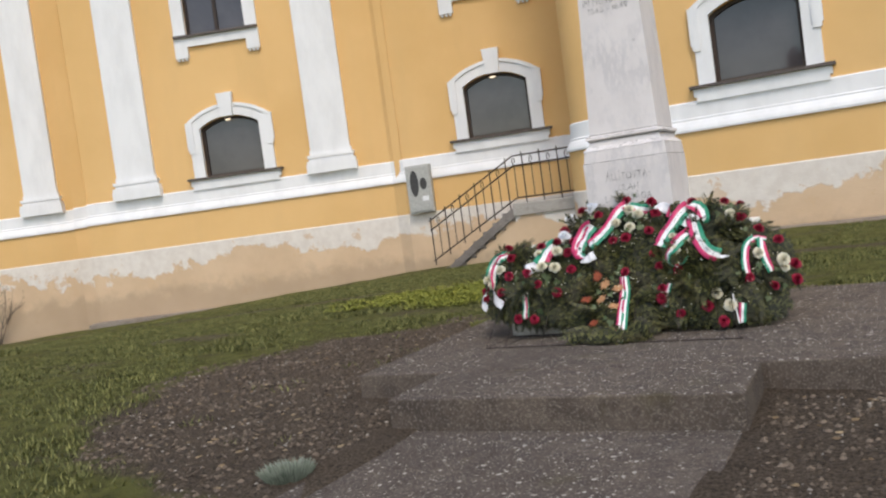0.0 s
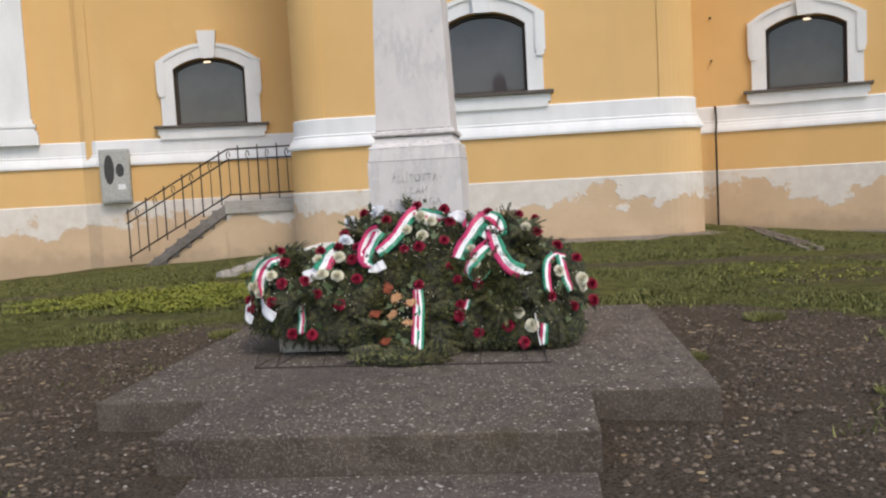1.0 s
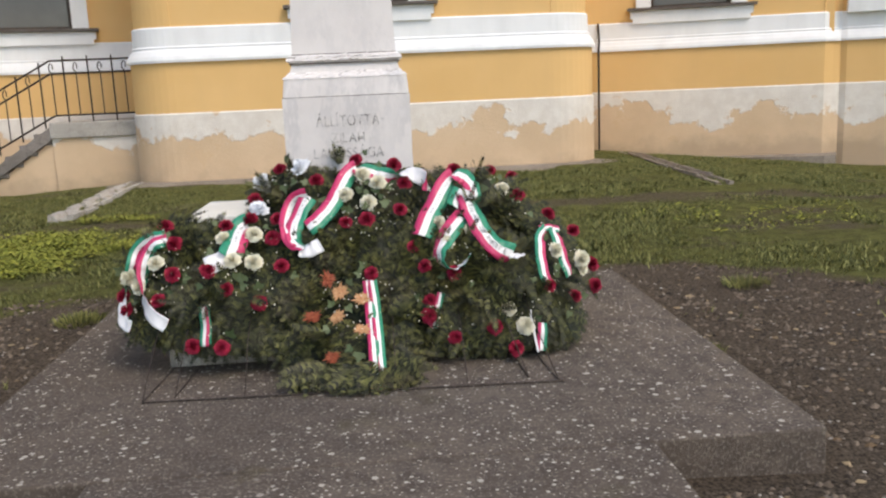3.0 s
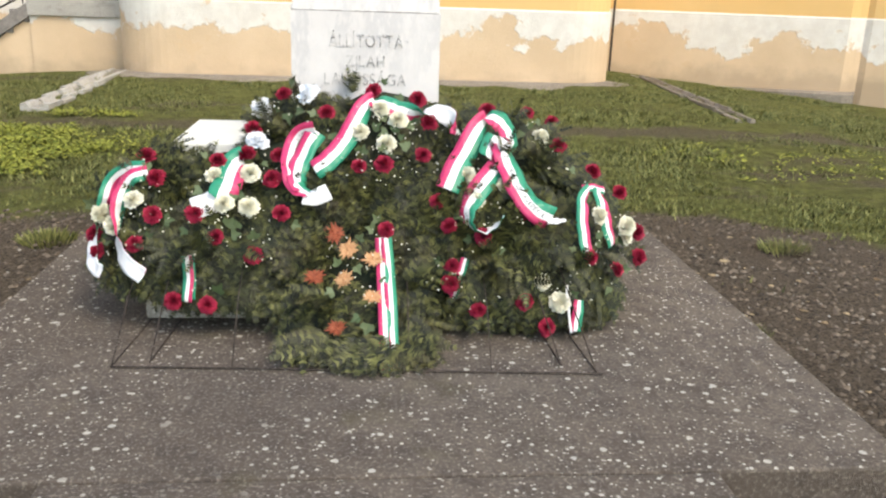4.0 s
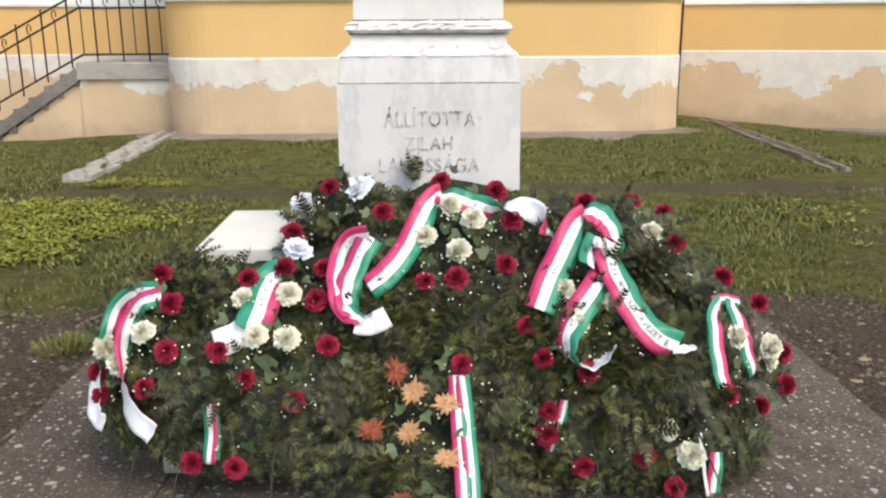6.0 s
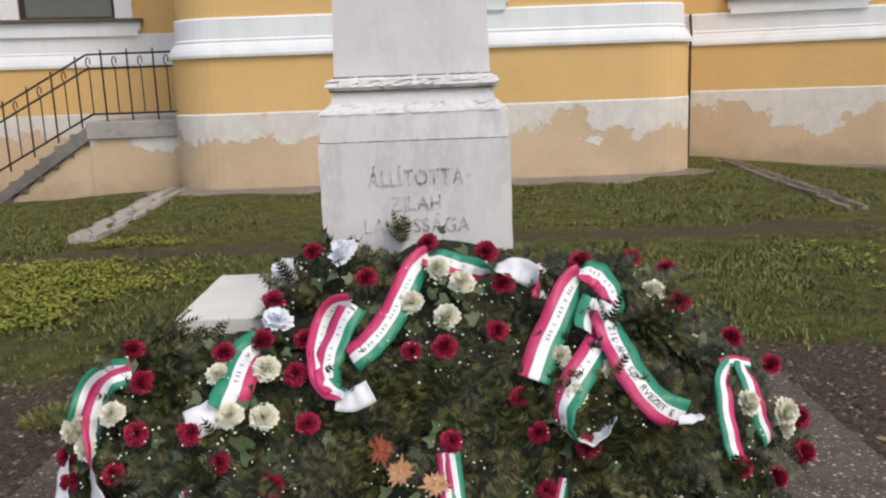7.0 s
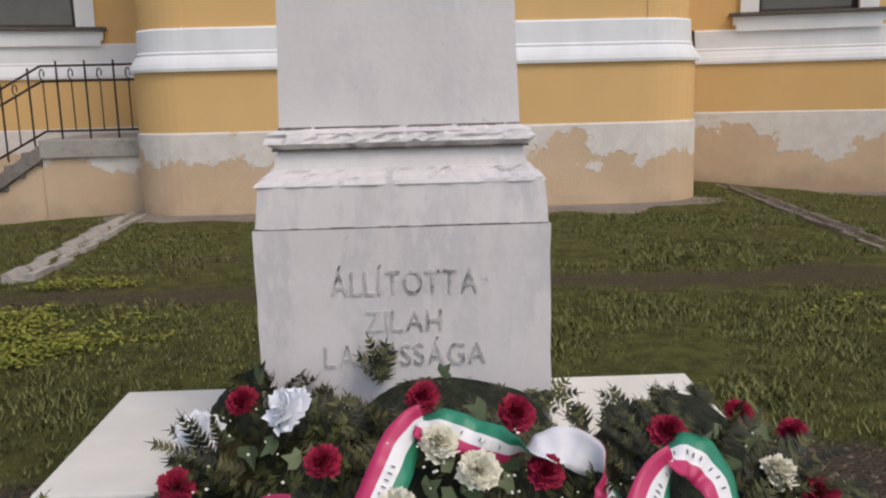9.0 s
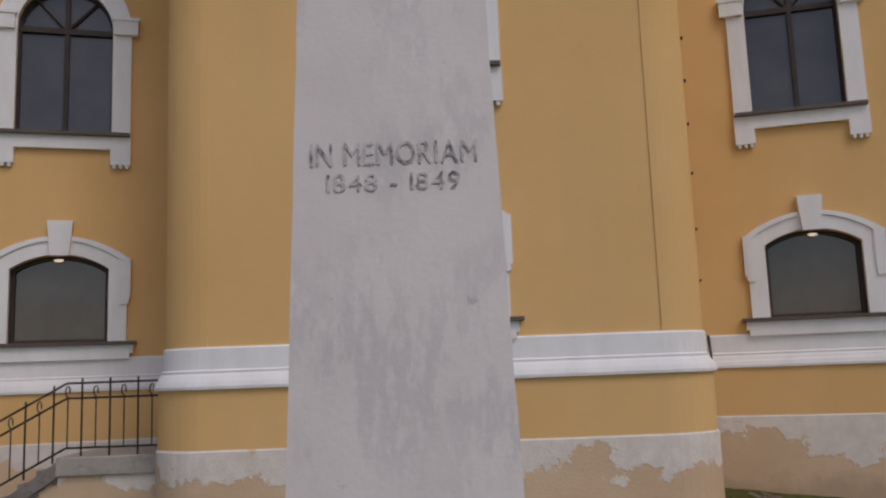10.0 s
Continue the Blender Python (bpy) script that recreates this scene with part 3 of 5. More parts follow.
stair.location, stair.scale = (0, -0.228, 0), (0.945, 0.943, 0.965)


def railing():
    r = thing("stair_railing", "rusty wrought-iron railing with scrolls along the stair", "railing")
    y = 11.37
    slope = 1.20 / 2.32
    def top(x):
        return 2.41 if x > -5.5 else 2.41 + (x + 5.5) * slope
    for dz, nm in ((0.0, "top_rail"), (-0.22, "middle_rail"), (-0.94, "bottom_rail")):
        bm = bmesh.new()
        tube(bm, [(-7.84, y, top(-7.84) + dz), (-5.5, y, top(-5.5) + dz)], 0.017)
        part(nm, bm, IRON, r)
        bm = bmesh.new()
        tube(bm, [(-5.5, y, 2.41 + dz), (-3.72, y, 2.41 + dz)], 0.017)
        part(nm, bm, IRON, r)
    x, k = -7.80, 0
    while x < -3.8:
        bm = bmesh.new()
        if k % 2 == 0:
            tube(bm, [(x, y, top(x) - 1.06), (x, y, top(x) + 0.07)], 0.016)
            part("post", bm, IRON, r)
        else:
            z = top(x)
            pts = [(x, y, z - 0.94), (x, y, z - 0.22)]
            for i in range(10):
                a = -math.pi / 2 + i * math.tau / 11
                pts.append((x - 0.045 * math.cos(a) * (1 - i * 0.05), y, z - 0.12 + 0.075 * math.sin(a)))
            tube(bm, pts, 0.011, 5)
            part("scroll_bar", bm, IRON, r)
        x += 0.211
        k += 1
    r.location, r.scale = (0, -0.228, 0), (0.945, 0.943, 0.965)


railing()

# ---- meter box, pipe ----
mb = thing("meter_box", "grey enamel electricity meter box on the church wall", "meter box")
boxpart("body", (-9.24, -8.60, 12.98, 13.20, 1.40, 2.61), METER, mb, "", 0.02)
boxpart("door", (-9.20, -8.64, 12.955, 12.982, 1.45, 2.56), METER, mb, "", 0.01)
bm = bmesh.new()
vs = bmesh.ops.create_circle(bm, cap_ends=True, segments=20, radius=1)["verts"]
bmesh.ops.transform(bm, verts=vs, matrix=Matrix.Translation((-9.03, 12.95, 2.15)) @ Matrix.Rotation(radians(90), 4, "X") @ Matrix.Diagonal((0.11, 0.33, 1, 1)))
bmesh.ops.solidify(bm, geom=bm.faces[:], thickness=0.012)
part("window", bm, SMOKE, mb, "dark oval inspection glass")
bm = bmesh.new()
vs = bmesh.ops.create_circle(bm, cap_ends=True, segments=20, radius=1)["verts"]
bmesh.ops.transform(bm, verts=vs, matrix=Matrix.Translation((-8.80, 12.95, 2.13)) @ Matrix.Rotation(radians(90), 4, "X") @ Matrix.Diagonal((0.09, 0.15, 1, 1)))
bmesh.ops.solidify(bm, geom=bm.faces[:], thickness=0.012)
part("window", bm, SMOKE, mb, "dark oval inspection glass")
boxpart("plate", (-8.86, -8.70, 12.945, 12.957, 1.70, 1.82), WHITE, mb, "small pale plate")
mb.matrix_world = Matrix.Translation(RECW(2.09, 0.03, -0.12)) @ pose(0, 0, 0, 0, 0, 15) @ Matrix.Scale(0.96, 4) @ Matrix.Translation((8.92, -13.2, 0))
bm = bmesh.new()
tube(bm, [(4.74, 12.62, 0.0), (4.74, 12.62, 2.17), (4.77, 12.68, 2.4), (4.77, 12.76, 2.74)], 0.022)
tagged(part("cable_pipe", bm, IRON), "thin dark pipe in the corner of the church wall", "pipe")
for k, z in enumerate((3.7, 4.6, 5.6, 6.5, 7.3, 8.1)):
    bm = bmesh.new()
    tube(bm, [RECE(-1.86, z, 0.02), RECE(-1.86, z, -0.08)], 0.022)
    tagged(part("wall_hook", bm, IRON), "rusty iron hook in the yellow wall", "hook", group="wall hooks")

# ---- apron and gutters ----
ap = sweep("pavement_apron", PLAN[10:30], [(0.0, -0.5), (0.72, -0.5), (0.70, 0.225), (0.0, 0.30)], APRON)
tagged(ap, "worn cement apron along the church foot", "pavement", kind="structure")
ap = sweep("pavement_strip", PLAN[4:10], [(0.0, -1.2), (0.5, -1.2), (0.48, -0.33), (0.0, -0.29)], APRON)
tagged(ap, "narrow worn cement strip along the church foot", "pavement", kind="structure")
ap = sweep("pavement_strip_east", PLAN[30:34], [(0.0, -1.2), (0.4, -1.2), (0.38, 0.0), (0.0, 0.06)], APRON)
tagged(ap, "narrow worn cement strip along the church foot", "pavement", kind="structure")


def gutter(x, y0, y1, n, drift, wide, sink, stone):
    g = thing("rain_gutter", "broken cement rain gutter laid across the lawn", "gutter", group="rain gutters")
    rnd = random.Random(int(x * 10))
    for i in range(n):
        a = y0 + (y1 - y0) * i / n
        b = y0 + (y1 - y0) * (i + 0.94) / n
        xx = x + drift * i / n + rnd.uniform(-0.05, 0.05)
        z = ground_z(xx, (a + b) / 2) + 0.03 - sink + rnd.uniform(-0.015, 0.015)
        bm = bmesh.new()
        prof = [(-0.20, 0.03), (-0.13, 0.035), (-0.07, -0.02), (0.07, -0.02), (0.13, 0.035), (0.20, 0.03), (0.20, -0.12), (-0.20, -0.12)]
        q = [[bm.verts.new((xx + px_ * wide + rnd.uniform(-0.015, 0.015), yy, z + pz)) for px_, pz in prof] for yy in (a, b)]
        for k in range(8):
            bm.faces.new((q[0][k], q[0][(k + 1) % 8], q[1][(k + 1) % 8], q[1][k]))
        bm.faces.new(q[0][::-1]), bm.faces.new(q[1])
        part("gutter_stone", bm, stone, g)
    return g


gutter(-3.66, 5.9, 10.15, 10, -0.24, 0.8, 0.005, CEMENT)
gutter(4.72, 6.2, 12.1, 12, 0.45, 0.6, 0.02, APRON)

# ---- platform ----
plat = thing("monument_platform", "lichen-spotted concrete platform with a lower step and path", "platform")
boxpart("slab", (-1.57, 1.735, -1.80, 1.08, -0.15, 0.30), SLAB, plat, "", 0.012)
boxpart("step", (-0.925, 1.085, -2.49, -1.803, -0.15, 0.297), SLAB, plat, "", 0.012)
y = -2.494
k = 0
while y > -12:
    boxpart("path_slab", (-0.915, 1.06, y - 2.2, y - 0.01, -0.2, 0.118 - 0.002 * k), SLAB, plat, "", 0.01)
    y -= 2.2
    k += 1

# ---- monument ----
def letter_mesh(ch):
    cu = bpy.data.curves.new("letter", "FONT")
    cu.body, cu.extrude = ch, 0.5
    tmp = new("letter", cu)
    me = bpy.data.meshes.new_from_object(tmp.evaluated_get(bpy.context.evaluated_depsgraph_get()))
    bpy.data.objects.remove(tmp)
    return me


def cut_text(text, height, width, at, lean, material, parent, depth=0.004, label=""):
    """Letters from the built-in font, each a mesh, height and width in metres, middle of the base line at `at`."""
    holder = new("inscription")
    holder.parent = parent
    holder.matrix_local = pose(*at, 90 - lean, 0, 0)
    tagged(holder, label or "worn engraved capital letters")
    glyphs, x = [], 0.0
    cap = max(v.co.y for v in letter_mesh("H").vertices)
    for ch in text:
        if ch == " ":
            x += 0.34
            continue
        me = letter_mesh(ch)
        lo, hi = min(v.co.x for v in me.vertices), max(v.co.x for v in me.vertices)
        glyphs.append((me, x - lo))
        x += hi - lo + 0.13
    total = x - 0.13
    for me, dx in glyphs:
        for v in me.vertices:
            v.co = Vector(((v.co.x + dx - total / 2) * width / total, v.co.y * height / cap, v.co.z * depth))
        me.materials.append(material)
        new("letter", me).parent = holder


def frustum(bm, half0, half1, z0, z1, yc, chips=0.0, seed=0, cuts=6):
    """A square tapering block with a slightly worn surface."""
    rnd = random.Random(seed)
    rings = []
    for k in range(cuts + 1):
        t = k / cuts
        hf = half0 + (half1 - half0) * t
        z = z0 + (z1 - z0) * t
        row = []
        n = 36 if chips > 0.005 else 10
        for sx, sy, ex, ey in ((-1, -1, 1, -1), (1, -1, 1, 1), (1, 1, -1, 1), (-1, 1, -1, -1)):
            for i in range(n):
                f = i / n
                wob = 1 - (rnd.random() ** 3) * chips * (1.8 if i == 0 else 1) - 1.6 * chips * max(0, noise.noise((sx * 3 + f * 19, sy * 5 + f * 8, z * 30 + seed)) - 0.12)
                row.append(bm.verts.new(((sx + (ex - sx) * f) * hf * wob, yc + (sy + (ey - sy) * f) * hf * wob, z)))
        rings.append(row)
    m = len(rings[0])
    for a, b in zip(rings, rings[1:]):
        for i in range(m):
            bm.faces.new((a[i], a[(i + 1) % m], b[(i + 1) % m], b[i]))
    bm.faces.new(rings[0][::-1]), bm.faces.new(rings[-1])


def monument():
    m = thing("obelisk_monument", "weathered white marble obelisk with engraved inscription on a stepped base", "monument")
    yc = 0.305
    boxpart("base_block", (-0.92, 0.945, -0.55, 1.0, 0.299, 0.62), CEMENT, m, "grey stone base step", 0.012)
    boxpart("base_plinth", (-0.885, 0.87, -0.066, 0.64, 0.62, 0.966), PALE, m, "clean white base slab", 0.008)
    for nm, a, b, z0, z1, ch, sd, cuts in (
        ("die", 0.337, 0.337, 0.966, 1.566, 0.004, 1, 8), ("shoulder", 0.334, 0.325, 1.569, 1.664, 0.006, 2, 2), ("fillet", 0.331, 0.318, 1.664, 1.682, 0.026, 3, 2),
        ("fillet", 0.312, 0.300, 1.682, 1.699, 0.034, 4, 2), ("neck", 0.291, 0.279, 1.697, 1.744, 0.006, 5, 2), ("ledge", 0.292, 0.306, 1.744, 1.757, 0.03, 6, 1),
        ("ledge", 0.308, 0.302, 1.757, 1.779, 0.035, 7, 3), ("ledge", 0.300, 0.276, 1.779, 1.789, 0.03, 8, 2), ("shaft", 0.274, 0.199, 1.789, 4.35, 0.004, 9, 30), ("cap", 0.199, 0.005, 4.35, 4.62, 0.0, 10, 2)):
        bm = bmesh.new()
        frustum(bm, a, b, z0, z1, yc, ch, sd, cuts)
        part(nm, bm, MARBLE, m)
    for hf, z0, z1, sd in ((0.2755, 1.786, 1.793, 21), (0.2932, 1.740, 1.745, 22), (0.3345, 1.565, 1.5705, 23)):
        bm = bmesh.new()
        frustum(bm, hf, hf, z0, z1, yc, 0.012, sd, 1)
        part("joint", bm, DARKCEM, m, "dirty open joint")
    yf = yc - 0.337 - 0.0015
    cut_text("\u00c1LL\u00cdTOTTA", 0.056, 0.335, (0, yf, 1.412), 0, INK, m)
    cut_text("ZILAH", 0.050, 0.175, (-0.003, yf, 1.325), 0, INK, m)
    cut_text("LAKOSS\u00c1GA", 0.052, 0.372, (-0.003, yf, 1.243), 0, INK, m)
    lean = math.degrees(math.atan(0.075 / 2.561))
    def face(z):
        return yc - 0.274 + (z - 1.789) * 0.075 / 2.561 - 0.0015
    cut_text("IN MEMORIAM", 0.055, 0.398, (-0.004, face(2.812), 2.812), lean, INK, m)
    cut_text("1848 - 1849", 0.042, 0.316, (-0.006, face(2.748), 2.748), lean, INK, m)


PALE = plain("clean_white_stone", (0.80, 0.78, 0.72), 0.6, 0, 0.05, 5)
monument()


# ---- wreaths ----
ZS = (0.0, 0.2, 0.54, 0.82, 0.95, 1.05, 1.15, 1.25, 1.45)
YS = (-0.80, -0.85, -0.78, -0.70, -0.58, -0.45, -0.34, -0.20, -0.02)


# where single wreaths stand back from or forward of the common slope: x, z, depth
STANDS = [(-0.42, 1.15, 0.1), (-0.17, 1.14, 0.02), (0.08, 1.15, 0.03), (0.27, 1.1, 0.06), (0.5, 1.12, 0.04), (0.75, 1.12, 0.3), (0.86, 1.0, 0.28), (-0.5, 1.0, 0.12), (0, 1.0, 0.06), (0.22, 0.95, 0.08), (0.45, 0.92, 0.0), (0.65, 0.95, 0.11), (0.95, 0.9, 0.17), (-0.38, 0.9, 0.12), (-0.55, 0.8, 0.05), (-0.95, 0.76, 0.12), (-0.36, 0.74, 0.09), (0.3, 0.8, 0.04), (0.55, 0.75, -0.03), (0.95, 0.76, 0.07), (1.1, 0.76, 0.07), (-0.6, 0.68, 0.02), (-0.9, 0.6, 0.09), (-0.1, 0.6, 0.03), (0.45, 0.6, 0.0), (0.75, 0.55, 0.0), (-0.6, 0.45, 0.03), (0, 0.4, 0.0), (0.45, 0.4, 0.07), (0.8, 0.42, 0.03), (0, 0.8, 0.07), (0.4, 1.0, 0.04)]


def lay(x, z):
    """The depth at which the leaning wreaths face the visitor."""
    y = float(np.interp(z, ZS, YS)) + 0.9 * max(0, abs(x) - 0.92)
    y -= 0.28 * max(0, 1 - abs(x) / 0.34) ** 0.5 * min(1, max(0, (0.62 - z) / 0.3))
    y += 0.14 * min(1, max(0, (-x - 0.2) / 0.2)) * min(1, max(0, (z - 0.93) / 0.1))
    total, back = 0.12, 0.0
    for u, v, d in STANDS:
        w = math.exp(-((x - u) ** 2 + (z - v) ** 2) / 0.0242)
        total, back = total + w, back + w * d
    return y + back / total


def facing(x, z):
    e = 0.03
    n = Vector(((lay(x + e, z) - lay(x - e, z)) / (2 * e), -1, (lay(x, z + e) - lay(x, z - e)) / (2 * e)))
    return n.normalized()


def sprig(verts, faces, p, d, up, length, rnd, root=None):
    """A fir twig: a stem with flat rows of needles that share its points. root: the stem point it grows from. Returns its stem points."""
    d = d.normalized()
    side = d.cross(up).normalized()
    n = max(4, int(length / 0.013))
    bend = up * rnd.uniform(-0.35, 0.1)
    stem = [p + d * length * i / n + bend * length * (i / n) ** 2 for i in range(n + 1)]
    ids = []
    for i, q in enumerate(stem):
        if i == 0 and root is not None:
            ids.append(root)
            continue
        ids.append(len(verts))
        verts.append(q)
    for i in range(n):
        ln = 0.030 * (1.05 - 0.5 * i / n) * rnd.uniform(0.85, 1.15)
        for s in (-1, 1):
            for k in (0, 1):
                a = d * rnd.uniform(0.5, 0.7) + side * s + up * rnd.uniform(-0.08, 0.30)
                v = len(verts)
                w = d * 0.005
                verts.extend((stem[i].lerp(stem[i + 1], 0.5 * k) + w, stem[i].lerp(stem[i + 1], 0.5 * k) + a.normalized() * ln))
                faces.append((ids[i], v, v + 1))
    v = len(verts)
    verts.append(stem[-1] + d * 0.024)
    verts.append(stem[-1] + side * 0.004)
    faces.append((ids[-1], v + 1, v))
    return ids, stem


def spray(verts, faces, p, d, up, length, rnd):
    """A fir branch tip: a leading twig with side twigs in one plane, all in one piece."""
    d = d.normalized()
    side = d.cross(up).normalized()
    ids, stem = sprig(verts, faces, p, d, up, length, rnd)
    pairs = 2 if length < 0.12 else 3
    for k in range(pairs):
        f = 0.12 + 0.6 * k / pairs
        m = int(f * (len(stem) - 1))
        for s in (-1, 1):
            if rnd.random() < 0.12:
                continue
            e = d * 0.8 + side * s * rnd.uniform(0.55, 0.8) + up * rnd.uniform(-0.08, 0.12)
            sprig(verts, faces, stem[m], e, up, length * (0.66 - 0.35 * f) * rnd.uniform(0.85, 1.15), rnd, ids[m])


def petal_ball(name, material, r, layers, seed, open_=1.0):
    """A carnation or rose: layers of crinkled petals."""
    rnd = random.Random(seed)
    verts, faces = [(0, 0, r * 0.05)], []
    for k in range(layers):
        t = k / max(1, layers - 1)
        count = 5 + int(4 * (1 - t))
        for i in range(count):
            a = math.tau * (i + 0.5 * (k % 2) + rnd.uniform(-0.2, 0.2)) / count
            tilt = (0.02 + 1.30 * t + rnd.uniform(-0.12, 0.12)) * open_
            reach = r * (1.0 - 0.42 * t) * rnd.uniform(0.85, 1.1)
            c, s = math.cos(a), math.sin(a)
            def at(out, across):
                o = out * math.cos(tilt) * reach
                h = out * math.sin(tilt) * reach + r * 0.28 * t
                return (c * o - s * across, s * o + c * across, h)
            b = len(verts)
            w = reach * 0.42
            edge = 5
            for e in range(edge):
                f = e / (edge - 1) * 2 - 1
                q = at((0.86 if e % 2 else 1.0) - 0.18 * f * f, w * f)
                verts.append((q[0], q[1], q[2] + rnd.uniform(-1, 1) * r * 0.11))
            mid = [at(0.55, w * 0.75 * f) for f in (-1, 0, 1)]
            verts.extend((x, y, z - r * 0.05) for x, y, z in mid)
            faces += [(0, b + 5, b + 6), (0, b + 6, b + 7), (b + 5, b, b + 1), (b + 5, b + 1, b + 2, b + 6), (b + 6, b + 2, b + 3, b + 7), (b + 7, b + 3, b + 4)]
    me = bpy.data.meshes.new(name)
    me.from_pydata(verts, [], faces)
    me.materials.append(material)
    return me


def daisy(name, material, r, n, seed):
    rnd = random.Random(seed)
    verts, faces = [(0, 0, 0.004)], []
    for row in range(2):
        for i in range(n):
            a = math.tau * (i + 0.5 * row) / n + rnd.uniform(-0.08, 0.08)
            c, s = math.cos(a), math.sin(a)
            ln, w, up = r * rnd.uniform(0.75, 1.1) * (1 - 0.25 * row), r * 0.12, r * rnd.uniform(-0.15, 0.3) + row * r * 0.12
            b = len(verts)
            for o, q, h in ((0.6, -1, 0.5), (1.0, 0, 1.0), (0.6, 1, 0.5)):
                verts.append((c * o * ln - s * q * w, s * o * ln + c * q * w, h * up + 0.004))
            faces += [(0, b, b + 1, b + 2)]
    b = len(verts)
    faces += [(0, b + i, b + (i + 1) % 8) for i in range(8)]
    for i in range(8):
        verts.append((0.24 * r * math.cos(i * math.tau / 8), 0.24 * r * math.sin(i * math.tau / 8), r * 0.1))
    verts.append((0, 0, r * 0.2))
    faces += [(b + i, b + (i + 1) % 8, b + 8) for i in range(8)]
    me = bpy.data.meshes.new(name)
    me.from_pydata(verts, [], faces)
    me.materials.append(material)
    return me


BLOOMS = {
    "red": [petal_ball("red_carnation", RED, 0.039, 11, s) for s in (1, 2, 3)],
    "cream": [petal_ball("cream_carnation", CREAM, 0.042, 12, s) for s in (4, 5, 6)],
    "paper": [petal_ball("white_paper_flower", PAPER, 0.052, 4, s, 0.75) for s in (7, 8)],
    "orange": [daisy("orange_gerbera", ORANGE, 0.047, 13, s) for s in (9, 10)],
    "rust": [daisy("rust_gerbera", RUST, 0.046, 15, s) for s in (11, 12)],
}
BLOOM_NAME = {"red": "red_carnation", "cream": "cream_carnation", "paper": "paper_flower", "orange": "gerbera", "rust": "gerbera"}
BLOOM_LABEL = {"red": "crimson carnation", "cream": "cream carnation", "paper": "white paper flower", "orange": "faded orange gerbera", "rust": "withered rust gerbera"}

# place (x, z) on the leaning face, radius across and up, flowers by colour, label
WREATHS = {
    "a": dict(c=(-0.33, 1.04), r=(0.20, 0.18), label="fir wreath with red carnations, white paper flowers and tricolour ribbon",
              red=[(-0.354, 1.178), (-0.501, 1.034), (-0.157, 1.124), (-0.358, 0.963), (-0.368, 0.89)], paper=[(-0.463, 1.118), (-0.233, 1.196), (-0.464, 0.989)]),
    "b": dict(c=(0.09, 1.05), r=(0.29, 0.20), label="fir wreath with cream and red carnations under a long printed ribbon",
              cream=[(-0.012, 1.057), (0.056, 1.15), (0.144, 1.107), (0.095, 1.023)], red=[(0.263, 1.098), (0.228, 0.985), (0.08, 0.945), (-0.028, 0.95), (0.04, 1.214), (0.219, 1.184)]),
    "c": dict(c=(0.58, 0.92), r=(0.31, 0.25), label="large fir wreath with crossed broad tricolour ribbons",
              cream=[(0.428, 0.932), (0.549, 0.886), (0.441, 0.847), (0.77, 1.027)],
              red=[(0.724, 1.124), (0.847, 1.079), (0.853, 1.001), (0.296, 0.838), (0.352, 0.753), (0.485, 0.718), (0.53, 1.14), (0.652, 0.796)]),
    "d": dict(c=(-0.58, 0.73), r=(0.28, 0.26), label="fir wreath with ivy leaves, cream and red carnations",
              cream=[(-0.558, 0.811), (-0.47, 0.801), (-0.471, 0.902), (-0.609, 0.901)],
              red=[(-0.342, 0.771), (-0.585, 0.7), (-0.44, 0.635), (-0.612, 0.94), (-0.673, 0.783), (-0.491, 0.953), (-0.612, 0.45), (-0.747, 0.465)]),
    "e": dict(c=(-0.92, 0.76), r=(0.17, 0.21), label="small fir wreath with drooping ribbon tails",
              cream=[(-0.916, 0.816), (-0.981, 0.709), (-1.051, 0.735)], red=[(-0.825, 0.891), (-0.843, 0.769), (-0.908, 0.655), (-1.096, 0.649), (-0.889, 0.957), (-1.056, 0.593)]),
    "f": dict(c=(0.91, 0.66), r=(0.21, 0.27), label="fir wreath with cream and red carnations and narrow double ribbon",
              cream=[(0.958, 0.77), (1.107, 0.71), (1.114, 0.657), (0.719, 0.555), (0.799, 0.462)],
              red=[(0.961, 0.909), (1.09, 0.834), (1.179, 0.662), (1.181, 0.568), (1.043, 0.543), (0.912, 0.63), (0.735, 0.359), (0.641, 0.468)]),
    "h": dict(c=(0.50, 0.60), r=(0.29, 0.24), label="dense fir wreath with a few dark red carnations", red=[(0.467, 0.422), (0.337, 0.54), (0.354, 0.603)]),
    "g": dict(c=(-0.02, 0.55), r=(0.25, 0.27), label="round fir wreath with faded orange gerberas and hanging ribbon",
              orange=[(-0.06, 0.65), (-0.072, 0.554), (0.026, 0.493), (0.035, 0.608)], rust=[(-0.199, 0.549), (-0.101, 0.41), (-0.13, 0.71)], red=[(0.092, 0.723)]),
}


def smooth_line(pts, n):
    """Points along a Catmull-Rom line."""
    out = []
    p = [pts[0]] + list(pts) + [pts[-1]]
    for i in range(1, len(p) - 2):
        for k in range(n):
            t = k / n
            a, b, c, d = p[i - 1], p[i], p[i + 1], p[i + 2]
            out.append(tuple(0.5 * (2 * b[j] + (c[j] - a[j]) * t + (2 * a[j] - 5 * b[j] + 4 * c[j] - d[j]) * t * t + (3 * b[j] - a[j] - 3 * c[j] + d[j]) * t ** 3) for j in range(len(b))))
    out.append(tuple(pts[-1]))
    return out


